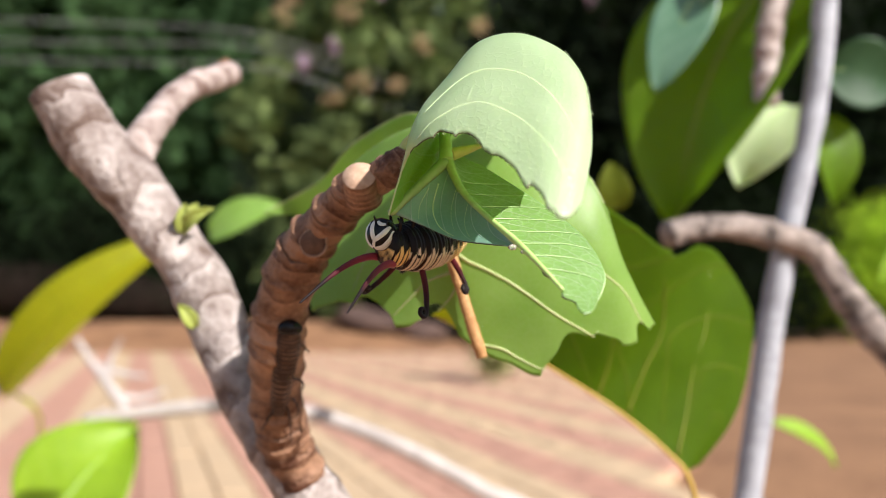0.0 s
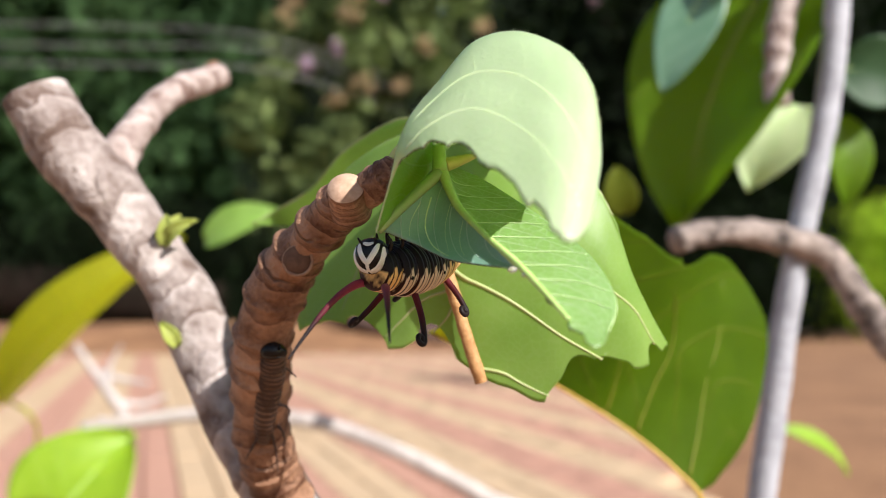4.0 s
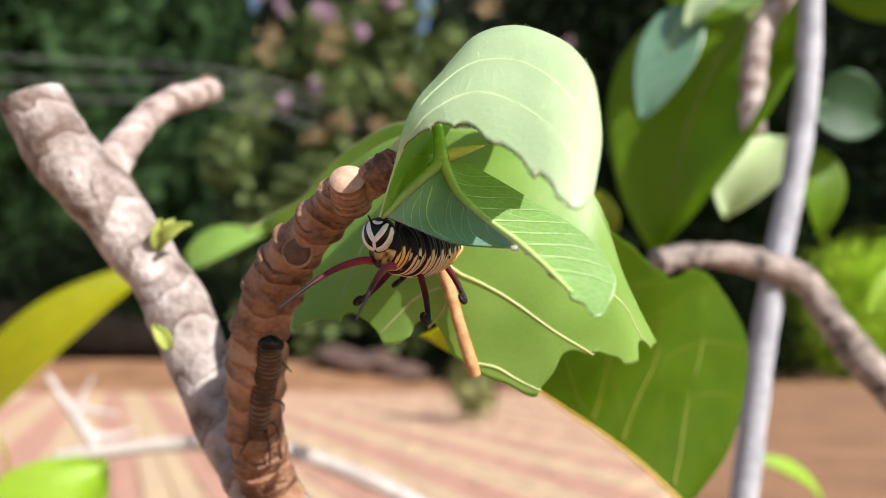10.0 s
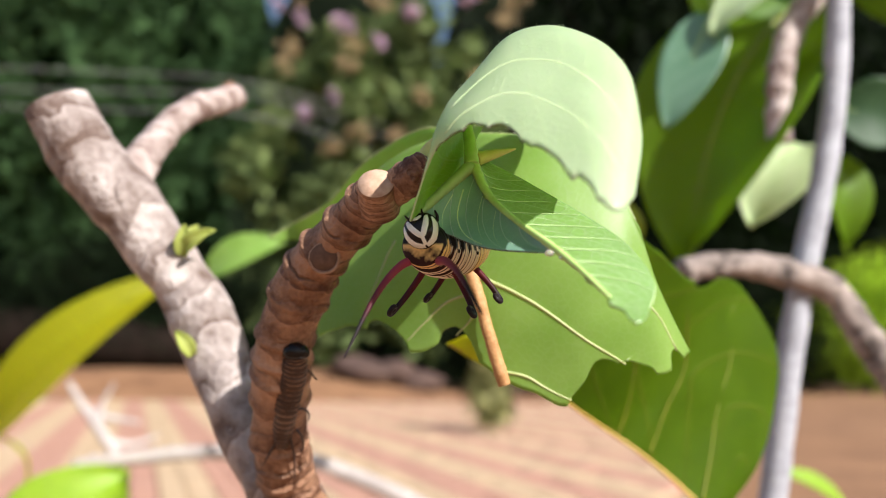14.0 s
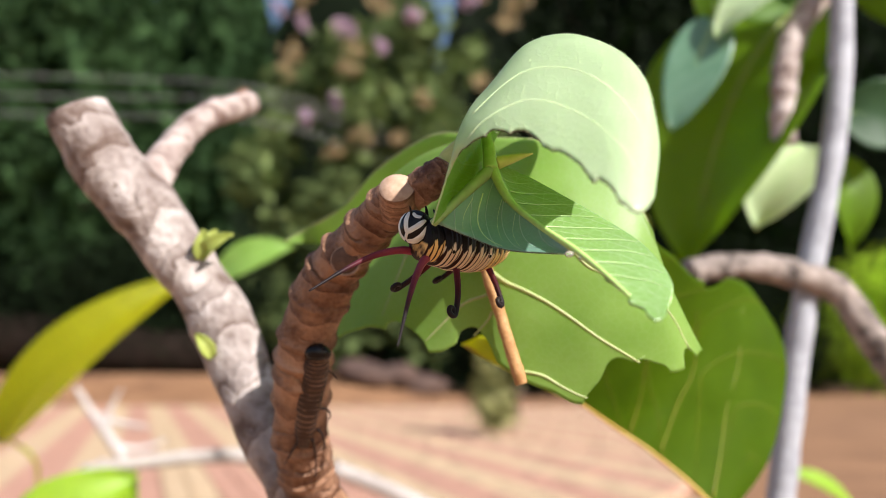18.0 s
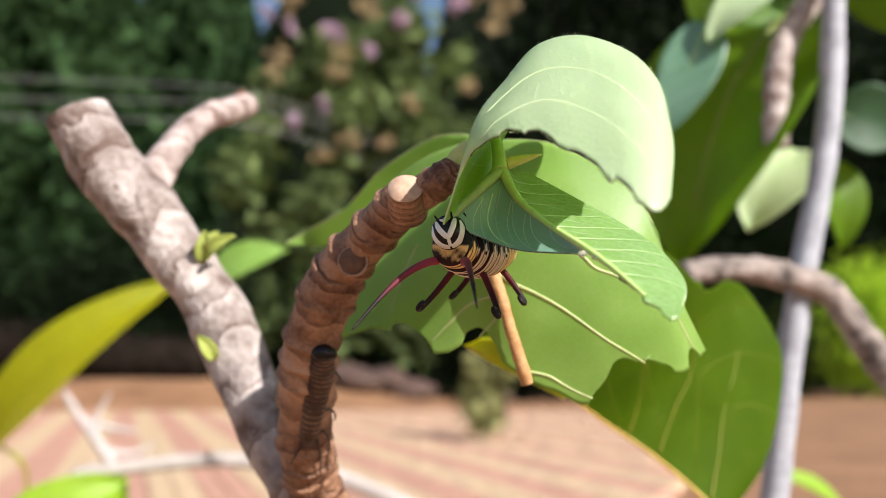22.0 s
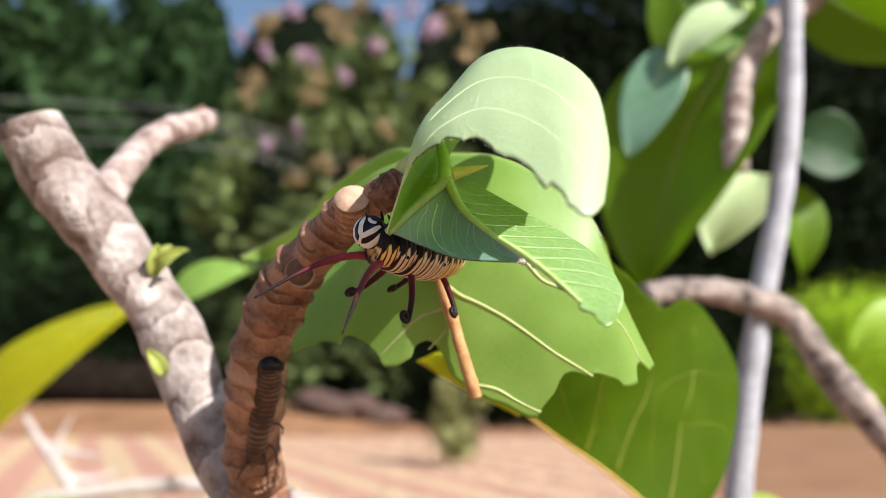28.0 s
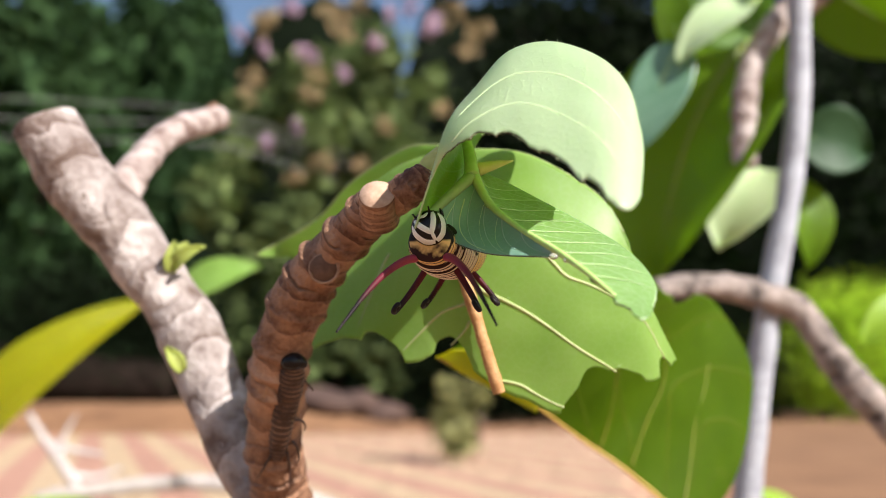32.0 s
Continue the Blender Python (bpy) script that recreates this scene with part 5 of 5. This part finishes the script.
HORN_WAYS = [
    (0, 252, -24, 233, -24),
    (0.5, 260, -29, 239, -24),
    (1, 258, -16, 238, -27),
    (1.5, 277, -16, 238, -38),
    (2, 277, -18, 235, -39),
    (2.5, 281, -20, 229, -43),
    (3, 285, -24, 222, -41),
    (3.5, 279, -23, 232, -37),
    (5.5, 272, -22, 240, -26),
    (6, 260, -34, 234, -27),
    (6.5, 254, -34, 228, -23),
    (7, 242, -37, 222, -19),
    (7.5, 249, -42, 225, -20),
    (8, 254, -39, 231, -20),
    (8.5, 252, -41, 220, -24),
    (9, 254, -38, 217, -26),
    (9.5, 251, -38, 217, -25),
    (10, 256, -27, 225, -25),
    (10.5, 270, -24, 229, -35),
    (11, 281, -21, 239, -35),
    (11.5, 286, -22, 236, -45),
    (12, 291, -21, 241, -47),
    (12.5, 291, -20, 240, -50),
    (13, 293, -22, 238, -44),
    (13.5, 288, -21, 237, -44),
    (14, 288, -26, 233, -47),
    (14.5, 272, -29, 230, -38),
    (16.5, 250, -46, 218, -23),
    (17, 255, -47, 220, -25),
    (17.5, 255, -46, 217, -24),
    (18, 255, -45, 216, -22),
    (18.5, 255, -47, 217, -23),
    (19, 256, -38, 211, -28),
    (19.5, 260, -28, 215, -26),
    (20, 265, -31, 216, -33),
    (20.5, 270, -24, 226, -34),
    (21, 272, -32, 223, -35),
    (21.5, 274, -30, 222, -37),
    (22, 273, -25, 221, -35),
    (22.5, 279, -25, 226, -38),
    (23, 279, -32, 224, -39),
    (23.5, 279, -33, 228, -38),
    (24, 277, -35, 256, -21),
    (24.5, 276, -24, 253, -22),
    (25, 271, -29, 227, -33),
    (25.5, 271, -27, 232, -31),
    (27.5, 256, -37, 200, -22),
    (28, 253, -38, 203, -23),
    (28.5, 254, -38, 201, -21),
    (29, 251, -36, 204, -21),
    (29.5, 245, -31, 213, -13),
    (30, 256, -32, 215, -21),
    (30.2, 270, -30, 218, -35),
    (30.5, 276, -36, 218, -34),
    (31, 281, -33, 221, -36),
    (31.5, 284, -36, 224, -39),
    (32, 292, -36, 225, -38),
]


def stripes(name, cream=(0.74, 0.63, 0.48), side=(0.55, 0.27, 0.06), ochre=0.3, dark=(0.030, 0.011, 0.010)):
    """Pale and maroon-black bands round the back, pale lobes on the flank, and a black belly with a fingered edge."""
    m, n, l, p = nodes_of(name)
    tc, sep = n.new("ShaderNodeTexCoord"), n.new("ShaderNodeSeparateXYZ")
    l.new(tc.outputs["Object"], sep.inputs[0])
    nz, fine = n.new("ShaderNodeTexNoise"), n.new("ShaderNodeTexNoise")
    nz.inputs["Scale"].default_value, nz.inputs["Detail"].default_value = 420, 3
    fine.inputs["Scale"].default_value, fine.inputs["Detail"].default_value = 3000, 2
    for q in (nz, fine):
        l.new(tc.outputs["Object"], q.inputs["Vector"])

    def math_node(op, a, b=None):
        k = n.new("ShaderNodeMath")
        k.operation = op
        for i, v in enumerate((a, b)):
            if v is None:
                continue
            if isinstance(v, (int, float)):
                k.inputs[i].default_value = v
            else:
                l.new(v, k.inputs[i])
        return k.outputs[0]

    wob = math_node("MULTIPLY", math_node("SUBTRACT", nz.outputs["Fac"], 0.5), 0.7)
    turn = math_node("MULTIPLY", sep.outputs["X"], 2 * math.pi / 0.00064)
    wave = math_node("SINE", math_node("ADD", turn, math_node("MULTIPLY", wob, 3.4)))
    slow = math_node("SINE", math_node("ADD", math_node("MULTIPLY", turn, 0.5), math_node("MULTIPLY", wob, 5.0)))
    # the pale bands widen from the back up to the flank
    rise = math_node("MULTIPLY", math_node("ADD", sep.outputs["Z"], 0.0030), 110.0)
    band = ramp(n, [(0.34, dark), (0.46, cream)])
    l.new(math_node("ADD", math_node("MULTIPLY", wave, 0.36), math_node("ADD", 0.34, rise)), band.inputs["Fac"])
    flank = ramp(n, [(0.0, (0, 0, 0)), (0.35, (1, 1, 1)), (0.65, (1, 1, 1)), (0.9, (0.2, 0.2, 0.2))])
    l.new(math_node("ADD", math_node("MULTIPLY", sep.outputs["Z"], 1 / 0.004), math_node("ADD", 0.9, wob)), flank.inputs["Fac"])
    mix = n.new("ShaderNodeMix")
    mix.data_type, mix.blend_type = "RGBA", "MULTIPLY"
    l.new(math_node("MULTIPLY", flank.outputs["Color"], ochre), mix.inputs["Factor"])
    l.new(band.outputs["Color"], mix.inputs["A"])
    mix.inputs["B"].default_value = (*side, 1)
    belly = n.new("ShaderNodeMapRange")
    belly.inputs["From Min"].default_value, belly.inputs["From Max"].default_value = -0.0001, 0.00015
    edge = math_node("SUBTRACT", math_node("MULTIPLY", wob, 0.0016), math_node("MULTIPLY", slow, 0.0006))
    l.new(math_node("ADD", sep.outputs["Z"], math_node("ADD", edge, math_node("MULTIPLY", math_node("ABSOLUTE", wave), -0.0003))), belly.inputs["Value"])
    mix2 = n.new("ShaderNodeMix")
    mix2.data_type = "RGBA"
    l.new(belly.outputs[0], mix2.inputs["Factor"])
    l.new(mix.outputs["Result"], mix2.inputs["A"])
    mix2.inputs["B"].default_value = (0.012, 0.009, 0.009, 1)
    l.new(mix2.outputs["Result"], p.inputs["Base Color"])
    p.inputs["Roughness"].default_value = 0.45
    p.inputs["Specular IOR Level"].default_value = 0.15
    bp = n.new("ShaderNodeBump")
    bp.inputs["Strength"].default_value, bp.inputs["Distance"].default_value = 0.6, 0.00012
    l.new(math_node("ADD", math_node("MULTIPLY", wave, 0.5), math_node("MULTIPLY", fine.outputs["Fac"], 0.4)), bp.inputs["Height"])
    l.new(bp.outputs[0], p.inputs["Normal"])
    return m


SKIN = stripes("banded_skin")
SKIN_OCHRE = stripes("ochre_banded_skin", (0.76, 0.50, 0.19), (0.9, 0.6, 0.3), 0.1)
SKIN_TAIL = stripes("yellowish_banded_skin", (0.74, 0.56, 0.26), (0.85, 0.55, 0.2), 0.4)
BLACK = grainy("black_cuticle", (0.006, 0.005, 0.005), (0.014, 0.012, 0.012), 300, 1500, 0.22, 0.2, 0.0001)
BLACK.node_tree.nodes["Principled BSDF"].inputs["Specular IOR Level"].default_value = 0.25
WHITE = grainy("white_stripe", (0.62, 0.60, 0.55), (0.80, 0.78, 0.72), 300, 1500, 0.35, 0.1, 0.0001)


def horn_skin(root=(0.27, 0.038, 0.062), start=0.05, end=0.72):
    """Crimson at the root, black from the given share of the length on."""
    m, n, l, p = nodes_of("horn_skin")
    uv, sep = n.new("ShaderNodeUVMap"), n.new("ShaderNodeSeparateXYZ")
    uv.uv_map = "leaf"
    l.new(uv.outputs[0], sep.inputs[0])
    r = ramp(n, [(start, root), ((start + end) / 2, tuple(0.5 * c for c in root)), (end, (0.014, 0.009, 0.010))])
    l.new(sep.outputs["X"], r.inputs["Fac"])
    l.new(r.outputs["Color"], p.inputs["Base Color"])
    p.inputs["Roughness"].default_value = 0.5
    p.inputs["Specular IOR Level"].default_value = 0.15
    return m


HORN = horn_skin()
HORN_SHORT = horn_skin((0.10, 0.012, 0.018), 0.0, 0.34)
HORN_DARK = grainy("dark_horn", (0.02, 0.012, 0.010), (0.06, 0.03, 0.025), 300, 1500, 0.4, 0.2, 0.0001)
SEG_R = [0.0028, 0.0033, 0.0036, 0.0037, 0.0037, 0.0036, 0.0034, 0.0031, 0.0025]
SEG_GAP = 0.0019


def ring(radius, length, sides=32, steps=14):
    """One barrel-shaped body ring along x, with a shallow fold."""
    bm = bmesh.new()
    rows = []
    for k in range(steps + 1):
        u = k / steps * 2 - 1
        r = radius * (0.86 + 0.14 * math.sqrt(max(0, 1 - u * u)) - 0.03 * math.exp(-((u - 0.35) / 0.12) ** 2) - 0.025 * math.exp(-((u + 0.3) / 0.12) ** 2))
        rows.append([bm.verts.new((u * length / 2, r * math.cos(2 * math.pi * j / sides), 0.94 * r * math.sin(2 * math.pi * j / sides))) for j in range(sides)])
    for a, b in zip(rows, rows[1:]):
        for j in range(sides):
            bm.faces.new((a[j], a[(j + 1) % sides], b[(j + 1) % sides], b[j]))
    for row, s in ((rows[0], 1), (rows[-1], -1)):
        bm.faces.new(row[::s][::-1])
    bmesh.ops.recalc_face_normals(bm, faces=bm.faces)
    return bm


def long_horn(length, radius, sag=0.085):
    """A slender filament along +x that bows towards +z and thins to its tip."""
    pts = []
    for k in range(15):
        u = k / 14
        pts.append((length * u, 0.0, sag * length * math.sin(math.pi * u ** 0.8) * (1 - 0.25 * u), radius * (1 - 0.80 * u ** 1.1)))
    return tube(pts, 12, 42, uv=True, blunt=0.6)


def curled_horn(root, way, length, radius, coil, turns=1.15, front=(1, 0, 0)):
    """A fleshy filament from root along way whose tip rolls up into a coil towards the front."""
    w = Vector(way).normalized()
    f = Vector(front)
    f = (f - w * f.dot(w)).normalized()
    pts = [(*(Vector(root) + w * length * k / 8 - f * 0.06 * length * math.sin(math.pi * k / 8)), radius * (1 - 0.22 * k / 8)) for k in range(9)]
    end = Vector(root) + w * length
    steps = 14
    for k in range(1, steps + 1):
        a = 2 * math.pi * turns * k / steps
        r = coil * (1 - 0.55 * k / steps)
        c = end + f * coil
        pts.append((*(c - f * r * math.cos(a) + w * r * math.sin(a)), radius * (0.78 - 0.16 * k / steps)))
    return tube(pts, 10, 66, uv=True, blunt=0.8)


def caterpillar(name, origin, label, n_seg, skins):
    """Head, rings, horns and legs; the rings are posed by spine(), the long horns of the first ring by their own rows."""
    ob = thing(name, origin, label, "caterpillar", "caterpillars")
    radii = SEG_R
    rings = [part("segment", ring(radii[i], SEG_GAP * 1.3), skins[i], ob, local=True) for i in range(n_seg)]
    long_ones = []
    for s in (1, -1):
        q = part("horn", long_horn(0.0150, 0.00052), HORN, rings[0], "long crimson fleshy horn with a black tip", local=True)
        q.location = (0.0007, 0.66 * s * radii[0], -0.66 * radii[0])
        q.rotation_euler = (0, radians(40), radians(55 * s))
        long_ones.append(q)
    for i, length, way in ((2, 0.0058, (0.30, 0.56, -0.88)), (6, 0.0046, (-0.1, 0.62, -0.80))):
        for s in (1, -1):
            part("curled_horn", curled_horn((0, 0.55 * s * radii[i], -0.74 * radii[i]), (way[0], way[1] * s, way[2]), length, 0.00043, 0.00068), HORN_SHORT, rings[i], "dark fleshy horn with a rolled black tip", local=True)
    for i in (0, 1, 2):
        for s in (1, -1):
            part("leg", tube([(0, 0.0009 * s, radii[i] * 0.7, 0.0003), (0.0002, 0.0012 * s, radii[i] + 0.0005, 0.00022), (0.0006, 0.001 * s, radii[i] + 0.0012, 0.0001)], 8, 8), BLACK, rings[i], local=True)
    for i in range(5, n_seg):
        for s in (1, -1):
            part("proleg", tube([(0, 0.0011 * s, radii[i] * 0.6, 0.0006), (0, 0.0012 * s, radii[i] + 0.0003, 0.0005), (0, 0.0012 * s, radii[i] + 0.0006, 0.00045)], 10, 8), BLACK, rings[i], local=True)
    for i in (1, 4):
        for s in (1, -1):
            part("spiracle", tube([(0.0002, s * 0.985 * radii[i], -0.0004, 0.00024), (0.0002, s * 1.01 * radii[i], -0.0004, 0.0002)], 12, 3, blunt=0.3), BLACK, rings[i], "small black breathing spot", local=True)
    R = 0.0021
    bm = bmesh.new()
    bmesh.ops.create_uvsphere(bm, u_segments=40, v_segments=26, radius=R)
    for v in bm.verts:
        v.co.x *= 0.84
        v.co.y *= 1.0 + 0.05 * v.co.z / R
        v.co.x -= 0.10 * R * math.exp(-(v.co.y / (0.16 * R)) ** 2) * max(0, -v.co.z / R)
    head = part("head", bm, BLACK, ob, "glossy black head with a white arrow mark", local=True)

    def skin_line(pts, r, nm, lab):
        """A flat stripe laid on the head through (across, up) places."""
        line = spline(pts, 24)
        bm2 = bmesh.new()
        prev = None
        for k, (y, z) in enumerate(line):
            d = Vector(line[min(k + 1, 24)] - line[max(k - 1, 0)]).normalized()
            w = r * (1 - 0.5 * abs(2 * k / 24 - 1) ** 4)
            pair = []
            for e in (-1, -0.4, 0.4, 1):
                a, b = y - d.y * w * e, z + d.x * w * e
                k2 = a * a + b * b
                if k2 > 0.97:
                    a, b = a * math.sqrt(0.97 / k2), b * math.sqrt(0.97 / k2)
                x = 0.84 * math.sqrt(1 - a * a - b * b) + (0.045 if abs(e) < 1 else 0.0)
                pair.append(bm2.verts.new((x * R, a * R, b * R)))
            if prev:
                for e in range(3):
                    bm2.faces.new((prev[e], pair[e], pair[e + 1], prev[e + 1]))
            prev = pair
        bmesh.ops.recalc_face_normals(bm2, faces=bm2.faces)
        part(nm, bm2, WHITE, head, lab, local=True)

    for s in (1, -1):
        skin_line([(0.0, -0.50), (0.20 * s, -0.22), (0.42 * s, 0.16), (0.56 * s, 0.62)], 0.15, "face_stripe", "white slanting stripe")
        skin_line([(0.05 * s, -0.93), (0.48 * s, -0.74), (0.76 * s, -0.34), (0.86 * s, 0.10), (0.80 * s, 0.46)], 0.115, "cheek_stripe", "white curved stripe")
    skin_line([(0.0, -0.90), (0.0, -0.70), (0.0, -0.46)], 0.10, "crown_stripe", "white short stripe")
    skin_line([(-0.30, 0.66), (0, 0.56), (0.30, 0.66)], 0.10, "mouth_patch", "whitish mouth patch")
    for s in (1, -1):
        part("antenna", tube([(0.0013, 0.0008 * s, 0.0013, 0.00018), (0.0021, 0.0010 * s, 0.0018, 0.00008)], 8, 6), BLACK, head, local=True)
    return ob, head, rings, long_ones


TAIL = Vector((0.0042, 0.1249, 0.5142))
crawler, crawler_head, crawler_rings, crawler_horns = caterpillar("caterpillar", tuple(TAIL), "black, white and ochre banded caterpillar clinging under a leaf", 9, skins=[SKIN_OCHRE] + [SKIN] * 4 + [SKIN_TAIL] * 4)


def basis(origin, fwd, up):
    x = fwd.normalized()
    y = up.cross(x).normalized()
    z = x.cross(y)
    return Matrix.Translation(origin) @ Matrix((x, y, z)).transposed().to_4x4()


def spine(headpos, yaw):
    """Ring poses from a head place and the way it faces: 0 to the side, 90 towards the path."""
    f = Vector((-math.cos(radians(yaw)), -math.sin(radians(yaw)), 0.12)).normalized()
    lean = radians(22) * max(0.0, min(1.0, 1 - (yaw - 22) / 50))
    neck = Vector(headpos) - f * 0.0008 + Vector((0, 0, -0.0014))
    rear = Vector((-0.55, -0.65, -0.55))
    a, b = TAIL, neck
    reach = (b - a).length
    ta, tb = rear.normalized() * reach * 0.9, f * reach * 0.9
    sag = Vector((0, 0, 0.0004))
    curve = []
    for k in range(121):
        t = k / 120
        h = (2 * t ** 3 - 3 * t * t + 1) * a + (t ** 3 - 2 * t * t + t) * ta + (3 * t * t - 2 * t ** 3) * b + (t ** 3 - t * t) * tb
        curve.append(h + sag * 4 * t * (1 - t))
    out, want, run, k = [], SEG_GAP * 0.35, 0.0, 120
    for i in range(9):
        while run < want and k > 0:
            run += (curve[k] - curve[k - 1]).length
            k -= 1
        tan = (curve[min(k + 3, 120)] - curve[max(k - 3, 0)]).normalized()
        here = curve[k] if k > 0 else curve[0] - rear.normalized() * (want - run)
        out.append(basis(here - TAIL, tan, Vector((0, 0, 1)) * math.cos(lean) + Vector((0, 0, 1)).cross(tan) * math.sin(lean)))
        want += SEG_GAP
    face = radians(68 + 0.18 * yaw)
    tip = radians((45 - yaw) * (1.5 if yaw < 45 else 0.9))
    return basis(Vector(headpos) - TAIL, Vector((-math.cos(face), -math.sin(face), 0.05)), Vector((math.sin(tip), 0, math.cos(tip)))), out


# the shade this caterpillar sits in is put into its dark skin colour
RINGED = bark("shaded_ringed_skin", (0.022, 0.012, 0.010), (0.085, 0.045, 0.030), (0.40, 0.23, 0.13), 21, patch=120, grain=2000, rough=0.45, depth=0.0003, wander=0.12, crack_width=0.17, cracked=0.8)
dweller = thing("caterpillar", (-0.0252, 0.1355, 0.4918), "finely ringed caterpillar clinging to the brown branch, shade put into its dark skin", "caterpillar", "caterpillars")
part("body", tube([(-0.0269, 0.1403, 0.4836, 0.0009), (-0.0265, 0.1390, 0.4860, 0.0015), (-0.0259, 0.1371, 0.4890, 0.0018), (-0.0252, 0.1355, 0.4918, 0.0018), (-0.0244, 0.1338, 0.4945, 0.0019), (-0.0239, 0.1322, 0.4966, 0.0018), (-0.0237, 0.1311, 0.4981, 0.0014)], 24, 160, 0.06, 0.10, 0.0008, 13.0, 0.5, uv=True), RINGED, dweller)
part("head", tube([(-0.0248, 0.1316, 0.4974, 0.0010), (-0.0240, 0.1306, 0.4978, 0.0013), (-0.0229, 0.1305, 0.4978, 0.0012), (-0.0220, 0.1311, 0.4974, 0.0007)], 16, 30, 0.12, seed=14.0, blunt=0.6), BLACK, dweller, "small black head")
for line in ([(-0.0254, 0.1325, 0.4945), (-0.0257, 0.1330, 0.4929), (-0.0252, 0.1338, 0.4912)], [(-0.0240, 0.1368, 0.4895), (-0.0231, 0.1374, 0.4894), (-0.0225, 0.1378, 0.4887), (-0.0226, 0.1380, 0.4878)], [(-0.0245, 0.1388, 0.4863), (-0.0238, 0.1392, 0.4854), (-0.0235, 0.1397, 0.4838), (-0.0239, 0.1398, 0.4830)],
             [(-0.0273, 0.1390, 0.4847), (-0.0284, 0.1398, 0.4830), (-0.0298, 0.1412, 0.4808)], [(-0.0253, 0.1393, 0.4847), (-0.0250, 0.1408, 0.4820), (-0.0252, 0.1430, 0.4786)], [(-0.0232, 0.1318, 0.4960), (-0.0221, 0.1340, 0.4950), (-0.0212, 0.1356, 0.4938)]):
    part("hook", tube([(*p, 0.00024 - 0.00014 * k / (len(line) - 1)) for k, p in enumerate(line)], 8, 24, blunt=0.5), HORN_DARK, dweller, "thin dark curved horn")


def motions():
    poses = [(t, *spine((x, y, z), yaw)) for t, x, y, z, yaw in HEAD_PATH]
    walk(crawler_head, [(t, h) for t, h, _ in poses])
    for i, r in enumerate(crawler_rings):
        walk(r, [(t, rs[i]) for t, _, rs in poses])
    # the long horns swing on the first ring: the ways they point, as turn and rise in degrees
    ring_at = {t: rs[0].to_3x3() for t, _, rs in poses}
    for k, q in enumerate(crawler_horns):
        root = q.location.copy()
        rows = []
        for t, *ways in HORN_WAYS:
            a, e = [radians(v) for v in ways[2 * k:2 * k + 2]]
            d = ring_at[t].inverted() @ Vector((math.cos(a) * math.cos(e), math.sin(a) * math.cos(e), math.sin(e)))
            rows.append((t, basis(root, d, ring_at[t].inverted() @ Vector((0, 0, 1)))))
        walk(q, rows)


lay_pavers()
motions()
